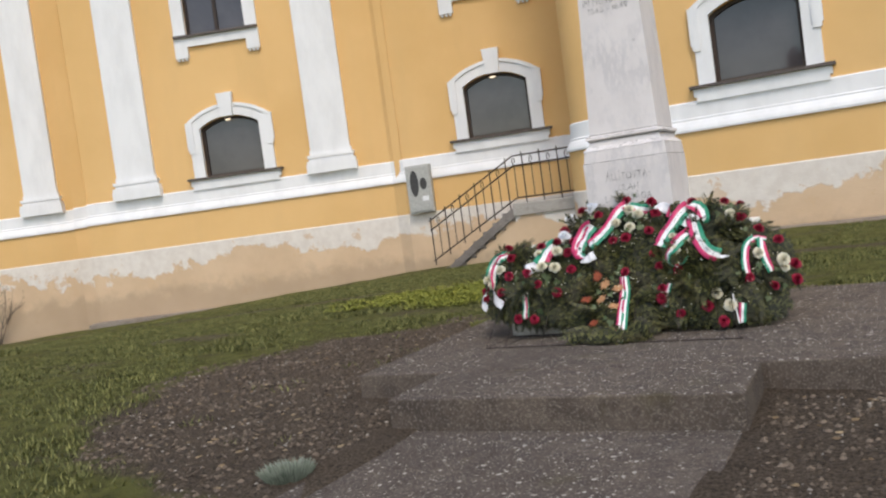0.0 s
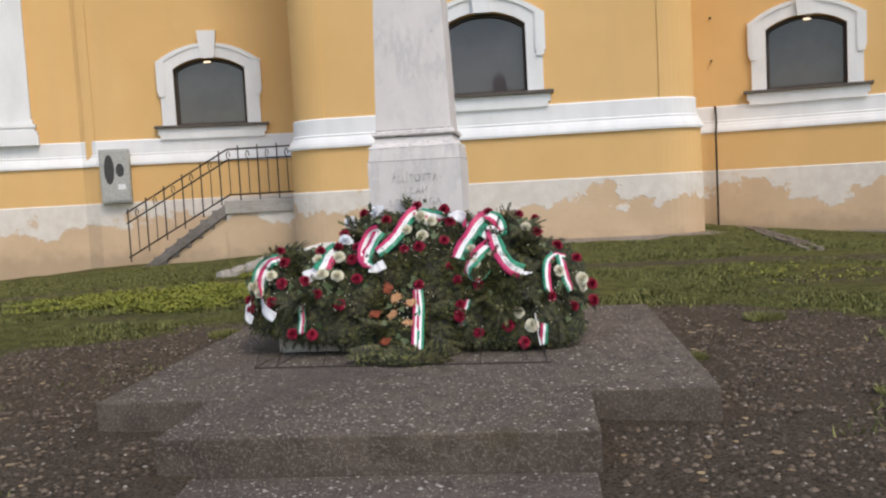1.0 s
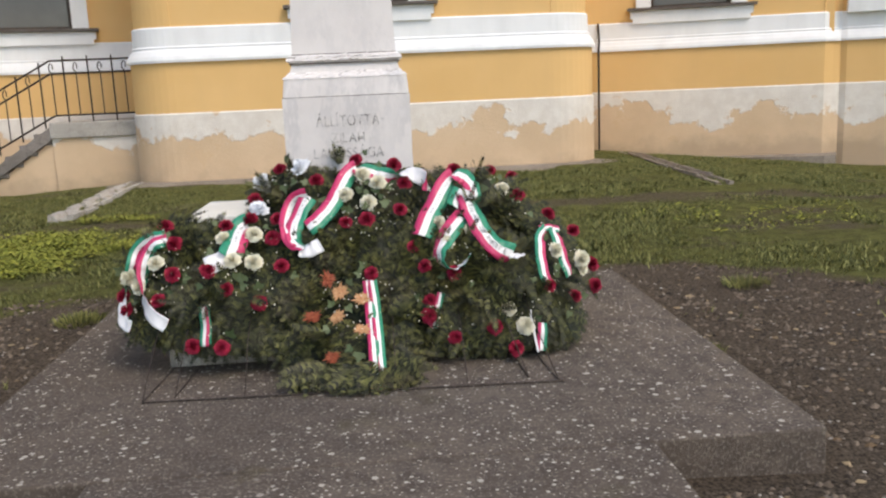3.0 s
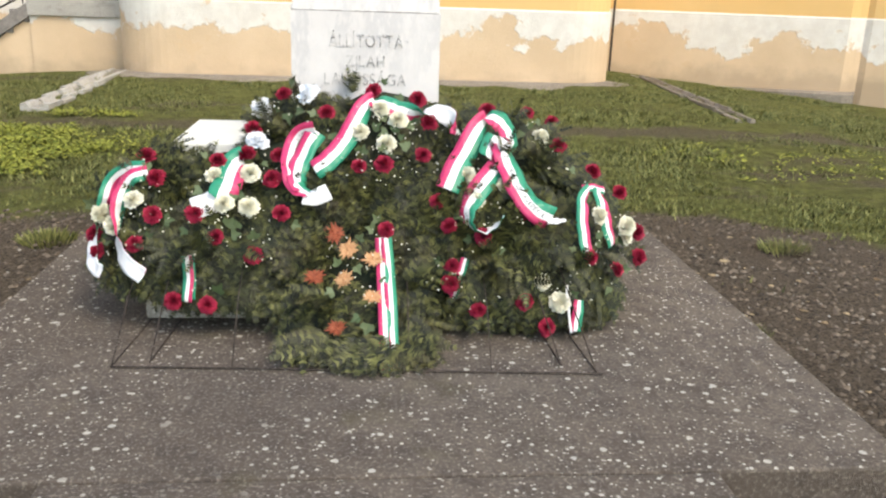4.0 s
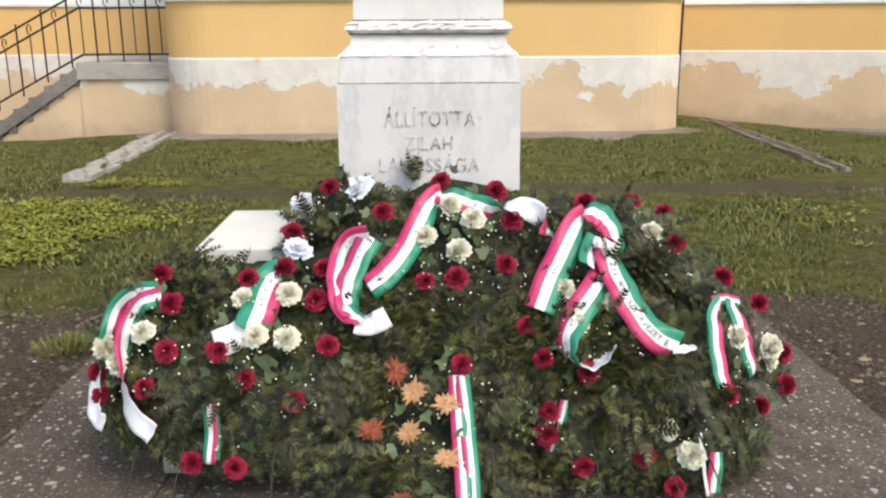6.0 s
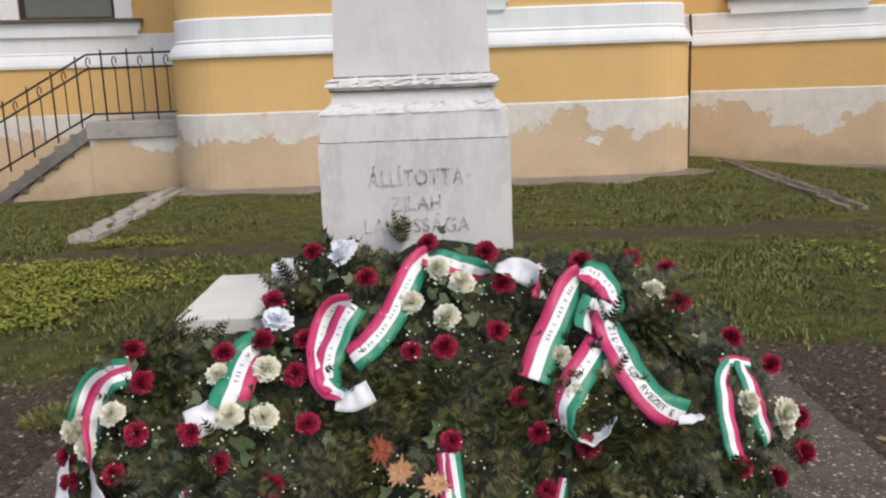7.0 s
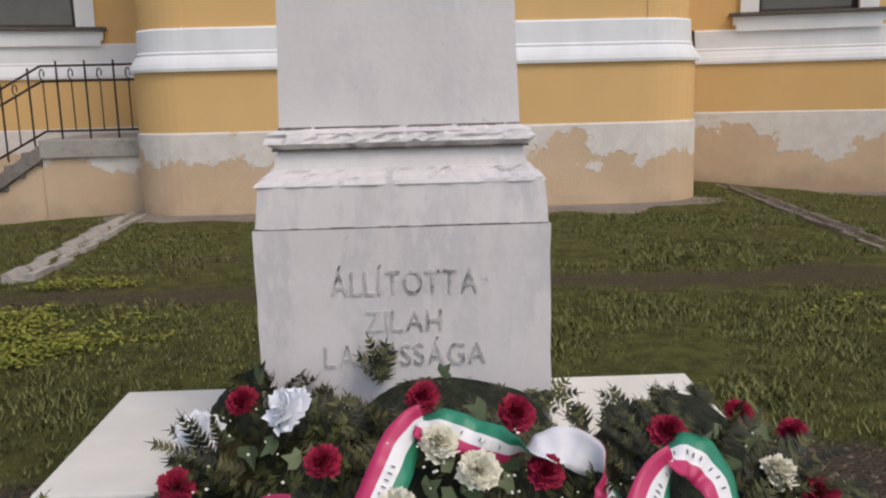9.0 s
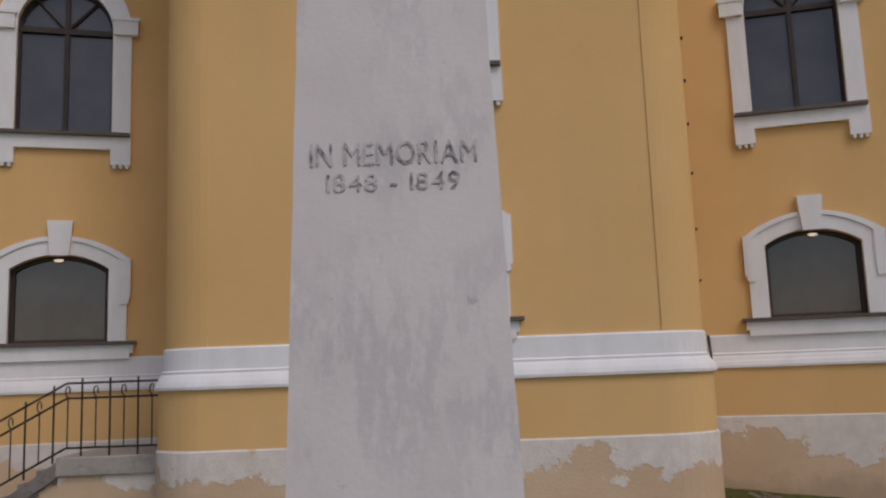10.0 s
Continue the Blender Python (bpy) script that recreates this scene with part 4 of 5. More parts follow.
def ribbon(parent, rows, width, flip=False, material=None, label="", printed=0):
    """A satin ribbon over the wreath through rows of x, z, height above the twigs and roll in degrees; its back is white.
    flip: the red stripe on the right of its way."""
    line = smooth_line(rows, 7)
    n = len(line)
    verts, faces, uvs, frames = [], [], [], []
    across = 6
    centre = [Vector((x, lay(x, z) - lift, z)) for x, z, lift, _ in line]
    for i, (x, z, lift, roll) in enumerate(line):
        nrm = (facing(x, z) + Vector((0, -0.6, 0))).normalized()
        d = (centre[min(n - 1, i + 1)] - centre[max(0, i - 1)]).normalized()
        side = d.cross(nrm).normalized()
        up = side.cross(d).normalized()
        c, q = math.cos(radians(roll)), math.sin(radians(roll))
        side, up = side * c + up * q, up * c - side * q
        here = centre[i] + up * 0.003 * math.sin(i * 0.9 + x * 40)
        frames.append((here, side, up, d))
        for k in range(across + 1):
            f = k / across - 0.5
            verts.append(here + side * f * width - up * (0.07 * width * (2 * f) ** 2 - 0.02 * width * math.sin(f * 7 + i * 0.5)))
            uvs.append((1 - k / across if flip else k / across, i / (n - 1)))
    for i in range(n - 1):
        for k in range(across):
            a = i * (across + 1) + k
            faces.append((a, a + 1, a + across + 2, a + across + 1))
    me = bpy.data.meshes.new("ribbon")
    me.from_pydata(verts, [], faces)
    layer = me.uv_layers.new(name="UVMap")
    for lp in me.loops:
        layer.data[lp.index].uv = uvs[lp.vertex_index]
    me.materials.append(material or RIBBON)
    me.materials.append(SATIN)
    me.polygons.foreach_set("use_smooth", [True] * len(me.polygons))
    ob = new("ribbon", me)
    ob.parent = parent
    m = ob.modifiers.new("thick", "SOLIDIFY")
    m.thickness, m.material_offset = 0.0012, 1
    if label:
        tagged(ob, label)
    if printed:
        # unreadable print: short bars on the white stripe
        pv, pf = [], []
        for j in range(printed):
            o, s, nr, d = frames[int((0.14 + 0.60 * j / printed) * (n - 1))]
            if j % 5 == 4:
                continue
            h, w = width * 0.055, width * 0.016
            b = len(pv)
            o = o + nr * 0.003
            pv += [o - s * h - d * w, o + s * h - d * w, o + s * h + d * w, o - s * h + d * w]
            pf.append((b, b + 1, b + 2, b + 3))
        tagged(raw("print", pv, pf, PRINT, ob, "dark printed lettering too small to read"), kind="stuff")
    return ob, frames


def ivy_leaf(verts, faces, p, n, d, size, rnd):
    side = d.cross(n).normalized()
    base = len(verts)
    shape = ((0, 0), (-0.42, 0.05), (-0.55, 0.42), (-0.24, 0.5), (0, 1.0), (0.24, 0.5), (0.55, 0.42), (0.42, 0.05))
    for u, v in shape:
        verts.append(p + side * u * size + d * v * size + n * (0.14 * size * abs(u) * 2 + rnd.uniform(-0.05, 0.05) * size))
    verts.append(p + d * size * 0.38)
    c = base + 8
    faces.extend((base + i, base + (i + 1) % 8, c) for i in range(8))


# where the ribbons lie, kept free of twigs
CLEAR = {
    "a": [(-0.19, 1.10), (-0.27, 1.08), (-0.32, 1.0), (-0.30, 0.93), (-0.25, 0.88), (-0.25, 1.0), (-0.2, 0.87)],
    "b": [(-0.20, 0.96), (-0.13, 1.02), (-0.06, 1.10), (0.0, 1.18), (0.08, 1.2), (0.17, 1.18), (0.24, 1.17), (0.32, 1.17), (0.38, 1.14)],
    "c": [(0.54, 1.05), (0.6, 0.98), (0.63, 0.93), (0.66, 0.88), (0.72, 0.84), (0.77, 0.81), (0.55, 1.14), (0.47, 1.07), (0.43, 1.03), (0.39, 1.0), (0.33, 0.91), (0.46, 0.93), (0.41, 0.87), (0.41, 0.81), (0.45, 0.77), (0.62, 1.12)],
    "d": [(-0.52, 1.0), (-0.56, 0.94), (-0.59, 0.86), (-0.65, 0.84), (-0.7, 0.82), (-0.71, 0.62), (-0.71, 0.55), (-0.71, 0.48)],
    "e": [(-0.9, 0.95), (-1.0, 0.92), (-1.06, 0.83), (-1.09, 0.72), (-0.98, 0.86), (-0.99, 0.75), (-0.97, 0.63), (-0.9, 0.57)],
    "f": [(0.91, 0.92), (0.89, 0.83), (0.9, 0.72), (0.97, 0.9), (1.0, 0.81), (1.03, 0.68), (0.87, 0.42), (0.84, 0.45)],
    "h": [(0.38, 0.6), (0.36, 0.52)],
    "g": [(0.07, 0.7), (0.08, 0.6), (0.09, 0.5), (0.09, 0.42), (0.1, 0.36)],
}


def make_wreath(key, spec):
    rnd = random.Random(ord(key) * 7)
    cx, cz = spec["c"]
    rx, rz = spec["r"]
    nc = facing(cx, cz)
    w = thing("wreath", spec["label"], "wreath", group="memorial wreaths")
    # filler core; the shade deep between the twigs is painted into its colour
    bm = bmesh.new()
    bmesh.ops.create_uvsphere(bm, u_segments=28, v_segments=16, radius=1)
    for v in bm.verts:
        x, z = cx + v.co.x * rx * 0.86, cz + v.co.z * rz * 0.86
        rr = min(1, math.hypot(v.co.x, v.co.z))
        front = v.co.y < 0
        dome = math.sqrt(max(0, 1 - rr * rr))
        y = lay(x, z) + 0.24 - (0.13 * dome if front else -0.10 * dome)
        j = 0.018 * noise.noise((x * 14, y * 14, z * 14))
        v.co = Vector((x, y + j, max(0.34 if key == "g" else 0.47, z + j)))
    part("core", bm, FIRSHADE, w, "filler core coloured near black for the shade inside the fir", True)
    # fir twigs, thinned out behind flowers and ribbons
    spots = [s for k in BLOOMS for s in spec.get(k, [])]
    verts, faces = [], []
    count = int(90 + 125 * rx * rz / 0.07)
    for i in range(count):
        a = rnd.uniform(0, math.tau)
        q = rnd.random() ** 0.55
        if math.sin(a) < -0.2 and rnd.random() < 0.25:
            continue
        x, z = cx + q * rx * math.cos(a), max(0.34 if key == "g" else 0.46, cz + q * rz * math.sin(a))
        nrm = facing(x, z)
        dome = math.sqrt(max(0, 1 - q * q))
        if -0.40 < x < -0.22 and z < 0.60 and key in "dg":
            continue
        near = min([math.hypot(x - u, z - v) for u, v in spots + CLEAR[key]] or [1])
        p = Vector((x, lay(x, z) + 0.20 - 0.175 * dome, z)) + nrm * rnd.uniform(-0.04, 0.02)
        if near < 0.06:
            p -= nrm * 0.05
        out = Vector((math.cos(a), 0, math.sin(a)))
        d = out * rnd.uniform(0.2, 1.0) * (0.4 + q) + nrm * rnd.uniform(0.0, 0.5) + Vector((rnd.uniform(-0.6, 0.6), 0, rnd.uniform(-0.9, 0.2)))
        ln = rnd.uniform(0.12, 0.24) * (0.45 if out.z > 0.35 and q > 0.6 and cz > 0.9 else 1)
        if (key == "a" and x < -0.36) or (key == "d" and z > 0.84):
            ln *= 0.4
        if near < 0.06:
            d = d - nrm * d.dot(nrm)
        spray(verts, faces, p, d, nrm, ln, rnd)
    # fronds that hang from the lower rim
    for i in range(int(70 * rx / 0.25)):
        a = -math.pi / 2 + rnd.uniform(-1.25, 1.25)
        x, z = cx + rx * 0.9 * math.cos(a), max(0.36 if key == "g" else 0.48, cz + rz * 0.9 * math.sin(a))
        nrm = facing(x, z)
        if -0.42 < x < -0.20 and key in "dg":
            continue
        p = Vector((x, lay(x, z) + rnd.uniform(0.0, 0.14), z))
        d = Vector((0.6 * math.cos(a) + rnd.uniform(-0.35, 0.35), -0.45 if key == "g" else -0.25, -1))
        room = max(0.05, z - {"g": 0.22, "d": 0.40, "e": 0.42}.get(key, 0.325))
        spray(verts, faces, p, d, nrm, min(rnd.uniform(0.12, 0.26), room), rnd)
    # fronds that spread forward over the slab
    for i in range(34 if key == "g" else 0):
        x = cx + rnd.uniform(-0.85, 0.85) * rx
        z = rnd.uniform(0.35, 0.42)
        p = Vector((x, lay(x, z) + rnd.uniform(-0.06, 0.03), z))
        d = Vector((0.9 * (x - cx) / rx + rnd.uniform(-0.3, 0.3), -0.85, -0.55)).normalized()
        ln = min(rnd.uniform(0.14, 0.24), (z - 0.318) / abs(d.z))
        spray(verts, faces, p, d, Vector((0, -0.8, 0.6)), ln, rnd)
    f = raw("fir_greenery", verts, faces, FIR, w, "dense dark green fir twigs")
    tagged(f, kind="stuff")
    # ivy and gypsophila near the flowers
    spots = [s for k in ("red", "cream", "orange", "paper") for s in spec.get(k, [])]
    verts, faces = [], []
    for x, z in spots:
        for k in range(2):
            a = rnd.uniform(0, math.tau)
            px_, pz = x + 0.055 * math.cos(a), z + 0.055 * math.sin(a)
            if math.hypot((px_ - cx) / rx, (pz - cz) / rz) > 1.05:
                continue
            nrm = facing(px_, pz)
            d = (Vector((math.cos(a), 0, math.sin(a))) + nrm * 0.25).normalized()
            ivy_leaf(verts, faces, Vector((px_, lay(px_, pz) - 0.005, pz)) + nrm * rnd.uniform(0.0, 0.025), nrm, d, rnd.uniform(0.035, 0.06), rnd)
    raw("ivy_foliage", verts, faces, IVY, w, "grey-green ivy leaves")
    verts, faces = [], []
    for x, z in spots:
        for k in range(9):
            px_, pz = x + rnd.gauss(0, 0.05), z + rnd.gauss(0, 0.05)
            if math.hypot((px_ - cx) / rx, (pz - cz) / rz) > 0.95:
                continue
            c = Vector((px_, lay(px_, pz) - 0.035, pz)) + facing(px_, pz) * rnd.uniform(0, 0.03)
            r = rnd.uniform(0.0025, 0.0048)
            b = len(verts)
            verts += [c + Vector(q) * r for q in ((1, 0, 0), (-1, 0, 0), (0, 1, 0), (0, -1, 0), (0, 0, 1), (0, 0, -1))]
            faces += [(b + i, b + j, b + k2) for i in (0, 1) for j in (2, 3) for k2 in (4, 5)]
    gy = raw("gypsophila", verts, faces, CREAM, w, "tiny white filler flowers")
    tagged(gy, kind="stuff")
    for k in BLOOMS:
        for x, z in spec.get(k, []):
            nrm = (facing(x, z) + Vector((rnd.uniform(-0.35, 0.35), 0, rnd.uniform(-0.2, 0.4)))).normalized()
            ob = new(BLOOM_NAME[k], rnd.choice(BLOOMS[k]))
            ob.parent = w
            s = rnd.uniform(0.92, 1.16)
            turn = nrm.to_track_quat("Z", "Y").to_matrix().to_4x4() @ pose(0, 0, 0, 0, 0, rnd.uniform(0, 360))
            ob.matrix_local = Matrix.Translation(Vector((x, lay(x, z), z)) + nrm * rnd.uniform(0.022, 0.042)) @ turn @ Matrix.Scale(s, 4)
            tagged(ob, BLOOM_LABEL[k])
    return w


W = {k: make_wreath(k, s) for k, s in WREATHS.items()}

# ribbons, from one end to the other
_, along = ribbon(W["c"], [(0.561, 1.065, 0.15, 20), (0.585, 0.997, 0.15, 0), (0.62, 0.918, 0.14, 0), (0.679, 0.844, 0.13, -10), (0.751, 0.803, 0.12, -40)], 0.100, True, label="broad tricolour ribbon with printed words")
ribbon(W["c"], [(0.733, 0.803, 0.12, 0), (0.775, 0.797, 0.12, 30), (0.808, 0.799, 0.12, 60)], 0.033, True, material=SATIN, label="white ribbon tip")
ribbon(W["c"], [(0.513, 1.148, 0.11, 55), (0.466, 1.106, 0.11, 15), (0.419, 1.042, 0.1, 0), (0.371, 0.977, 0.08, 0), (0.331, 0.901, 0.06, 0)], 0.100, True, printed=14)
ribbon(W["c"], [(0.505, 1.159, 0.1, 60), (0.556, 1.155, 0.12, 10), (0.596, 1.123, 0.12, 0), (0.622, 1.07, 0.12, 20), (0.616, 1.038, 0.1, 60)], 0.100, True, printed=8)
ribbon(W["c"], [(0.55, 1.088, 0.14, 0), (0.522, 1.057, 0.14, 0), (0.505, 1.016, 0.12, 30)], 0.092, False)
ribbon(W["c"], [(0.538, 1.085, 0.165, 0), (0.569, 1.074, 0.17, 0), (0.597, 1.051, 0.165, 0)], 0.044, True, material=SATIN, label="white ribbon back")
ribbon(W["c"], [(0.548, 0.985, 0.09, 0), (0.486, 0.938, 0.09, 0), (0.429, 0.879, 0.08, -20), (0.401, 0.825, 0.07, -50), (0.417, 0.774, 0.06, -78), (0.47, 0.758, 0.05, -105), (0.512, 0.776, 0.05, -105), (0.541, 0.804, 0.04, -95)], 0.092, True, printed=10)
ribbon(W["b"], [(-0.208, 0.953, 0.045, 0), (-0.145, 0.997, 0.055, 0), (-0.088, 1.053, 0.06, 0), (-0.046, 1.12, 0.06, 0), (-0.006, 1.178, 0.06, -25), (0.034, 1.205, 0.05, -60)], 0.088, False, printed=22, label="long tricolour ribbon with dark print")
ribbon(W["b"], [(0.022, 1.201, 0.05, 50), (0.076, 1.197, 0.06, 0), (0.138, 1.179, 0.06, 0), (0.203, 1.162, 0.065, -50), (0.259, 1.16, 0.07, -130), (0.318, 1.163, 0.065, -180), (0.368, 1.144, 0.06, -220), (0.392, 1.107, 0.05, -300), (0.393, 1.082, 0.045, -330)], 0.081, True, printed=9)
ribbon(W["a"], [(-0.211, 1.096, 0.09, 40), (-0.27, 1.075, 0.085, 50), (-0.306, 1.011, 0.085, 45), (-0.307, 0.953, 0.08, 45), (-0.279, 0.9, 0.075, 30), (-0.224, 0.87, 0.07, 60)], 0.077, True, printed=12)
ribbon(W["a"], [(-0.204, 1.092, 0.06, 20), (-0.245, 1.027, 0.07, 0), (-0.272, 0.967, 0.07, 10), (-0.275, 0.917, 0.065, 40), (-0.252, 0.877, 0.06, 60)], 0.090, True, printed=9)
ribbon(W["a"], [(-0.245, 0.862, 0.065, 30), (-0.197, 0.865, 0.07, 0), (-0.145, 0.887, 0.07, 0)], 0.070, True, material=SATIN, label="white ribbon tail")
ribbon(W["d"], [(-0.499, 0.973, 0.075, 50), (-0.528, 0.965, 0.08, 20), (-0.542, 0.934, 0.08, 0), (-0.553, 0.89, 0.075, 15), (-0.577, 0.847, 0.06, 50)], 0.114, False, printed=10)
ribbon(W["d"], [(-0.585, 0.853, 0.06, 10), (-0.623, 0.839, 0.065, 0), (-0.672, 0.824, 0.06, 0)], 0.090, False, material=SATIN, label="white ribbon tail")
ribbon(W["d"], [(-0.696, 0.644, 0.035, 10), (-0.688, 0.566, 0.04, 0), (-0.697, 0.468, 0.035, 0)], 0.042, False)
ribbon(W["d"], [(-0.686, 0.646, 0.03, 0), (-0.679, 0.563, 0.03, 0), (-0.681, 0.476, 0.03, 0)], 0.036, True)
ribbon(W["e"], [(-0.886, 0.947, 0.04, 20), (-0.961, 0.936, 0.05, 30), (-1.029, 0.885, 0.05, 40), (-1.054, 0.815, 0.05, 60), (-1.09, 0.707, 0.045, 120), (-1.104, 0.615, 0.06, 170), (-1.087, 0.563, 0.08, 180), (-1.049, 0.551, 0.09, 180)], 0.059, False)
ribbon(W["e"], [(-0.87, 0.935, 0.05, 10), (-0.924, 0.923, 0.06, 0), (-0.968, 0.867, 0.06, 25), (-0.985, 0.782, 0.055, 70), (-0.979, 0.687, 0.07, 140), (-0.929, 0.624, 0.1, 175), (-0.848, 0.581, 0.13, 180)], 0.065, True)
ribbon(W["f"], [(0.954, 0.883, 0.05, 40), (0.914, 0.85, 0.05, 10), (0.9, 0.778, 0.05, 0), (0.906, 0.699, 0.045, 0), (0.914, 0.654, 0.04, 0)], 0.053, False)
ribbon(W["f"], [(1.0, 0.875, 0.05, 20), (1.005, 0.825, 0.055, 0), (1.023, 0.747, 0.055, 0), (1.056, 0.653, 0.045, 20)], 0.059, False)
ribbon(W["f"], [(0.925, 0.885, 0.05, 0), (0.978, 0.884, 0.055, 0), (1.031, 0.865, 0.05, 0)], 0.036, False)
ribbon(W["f"], [(0.876, 0.481, 0.035, 20), (0.867, 0.417, 0.04, 0), (0.86, 0.352, 0.035, 0)], 0.048, True)
ribbon(W["f"], [(0.816, 0.547, 0.04, 0), (0.828, 0.455, 0.04, 0), (0.844, 0.348, 0.04, 0)], 0.011, True, material=SATIN)
ribbon(W["g"], [(0.065, 0.716, 0.045, 0), (0.072, 0.586, 0.035, 0), (0.079, 0.447, 0.035, 0), (0.086, 0.312, 0.035, 0)], 0.050, True)
ribbon(W["g"], [(0.084, 0.718, 0.05, 0), (0.098, 0.588, 0.035, 10), (0.106, 0.447, 0.035, 0), (0.112, 0.312, 0.035, 0)], 0.048, True)
ribbon(W["h"], [(0.404, 0.648, 0.03, 0), (0.384, 0.582, 0.035, 15), (0.359, 0.483, 0.03, 0)], 0.036, True)


def letters_along(text, along, height, parent):
    """Words set letter by letter along a ribbon."""
    n = len(along)
    a0, a1 = 0.20, 0.86
    holder = new("lettering")
    holder.parent = parent
    tagged(holder, "dark printed capital letters on the white stripe")
    for k, ch in enumerate(text):
        if ch == " ":
            continue
        t = a0 + (a1 - a0) * k / (len(text) - 1)
        o, s, nr, d = along[int(t * (n - 1))]
        cu = bpy.data.curves.new("letter", "FONT")
        cu.body, cu.align_x, cu.size = ch, "CENTER", height * 1.4
        tmp = new("letter", cu)
        me = bpy.data.meshes.new_from_object(tmp.evaluated_get(bpy.context.evaluated_depsgraph_get()))
        bpy.data.objects.remove(tmp)
        me.materials.append(PRINT)
        ob = new("letter", me)
        ob.parent = holder
        x_ax, z_ax = d.normalized(), nr.normalized()
        y_ax = z_ax.cross(x_ax).normalized()
        m = Matrix((x_ax, y_ax, z_ax)).transposed().to_4x4()
        ob.matrix_local = Matrix.Translation(o + nr * 0.0035 - y_ax * height * 0.5) @ m


letters_along("ZILAHI SZERVEZETE", along, 0.021, W["c"])


# ---- wire stand under the wreaths ----
def wire_stand():
    s = thing("wreath_stand", "thin rusty wire stand carrying the wreaths on the platform", "stand")
    def bar(name, pts, r=0.005):
        bm = bmesh.new()
        tube(bm, pts, r, 5)
        part(name, bm, IRON, s)
    z = 0.306
    bar("front_bar", [(-0.93, -1.04, z), (-0.3, -1.07, z), (0.3, -1.10, z), (0.90, -1.13, z)], 0.004)
    for x, y in ((-0.93, -1.04), (-0.80, -1.00), (-0.49, -1.06), (0.17, -1.09), (0.48, -1.11), (0.76, -1.05), (0.88, -1.13)):
        lean = 0.0 if abs(x) < 0.6 else (-0.06 if x > 0 else 0.02)
        bar("leg", [(x, y, z - 0.004), (x + lean, y + 0.22, 0.50), (x + lean * 1.5, y + 0.55, 0.66)], 0.0026)
        if abs(x) > 0.7:
            bar("foot_bar", [(x, y, z), (x * 0.96, -0.56, z)], 0.0026)


wire_stand()


# ---- lawn, weeds, grit ----
def in_bed(x, y):
    n = noise.noise((x * 0.8, y * 0.8, 2)) * 0.16
    return math.hypot((x - 0.2) / 4.3, (y + 0.9) / 3.0) + n < 1.0


def on_stone(x, y):
    return (-1.66 < x < 1.79 and -1.88 < y < 1.13) or (-0.98 < x < 1.13 and y < -1.8) or (-3.6 < x < 3.9 and y > 8.95) or y > 11.9 or (x < -3.5 and y > 10.1)


def tufts(name, n, area, length, material, label, seed, keep, spread=0.05, blades=5):
    rnd = random.Random(seed)
    verts, faces = [], []
    x0, x1, y0, y1 = area
    for _ in range(n):
        x, y = rnd.uniform(x0, x1), rnd.uniform(y0, y1)
        if on_stone(x, y) or not keep(x, y, rnd):
            continue
        z = ground_z(x, y) - 0.03
        for k in range(blades):
            a = rnd.uniform(0, math.tau)
            h = length * rnd.uniform(0.5, 1.25)
            bx, by = x + rnd.gauss(0, spread), y + rnd.gauss(0, spread)
            ox, oy = math.cos(a) * h, math.sin(a) * h
            h *= 0.62
            w = 0.009
            b = len(verts)
            verts += [(bx - math.sin(a) * w, by + math.cos(a) * w, z), (bx + math.sin(a) * w, by - math.cos(a) * w, z), (bx + ox, by + oy, z + 0.03 + h)]
            faces.append((b, b + 1, b + 2))
    ob = raw(name, verts, faces, material)
    return tagged(ob, label, "grass", kind="stuff")


def lawn_keep(x, y, rnd):
    if in_bed(x, y) or abs(y - 5.2 + 0.7 * noise.noise((x * 0.6, 1.0, 1.0))) < 0.22 + rnd.uniform(0, 0.2):
        return False
    return noise.noise((x * 0.35, y * 1.1, 5)) > -0.32 + rnd.uniform(-0.15, 0.15)


tufts("lawn_grass", 52000, (-12, 8.5, 1.2, 11.9), 0.05, GRASS, "short patchy spring grass", 1, lawn_keep)
tufts("lawn_grass", 11000, (-11, -2.2, -4.5, 2.0), 0.05, GRASS, "short patchy spring grass", 2, lawn_keep)
tufts("lawn_tussocks", 1900, (-12, 8.5, 1.4, 11.9), 0.085, GRASS, "coarse grass tussocks in the lawn", 11, lambda x, y, r: lawn_keep(x, y, r) and noise.noise((x * 0.9, y * 0.9, 14)) > 0.05, 0.07, 26)


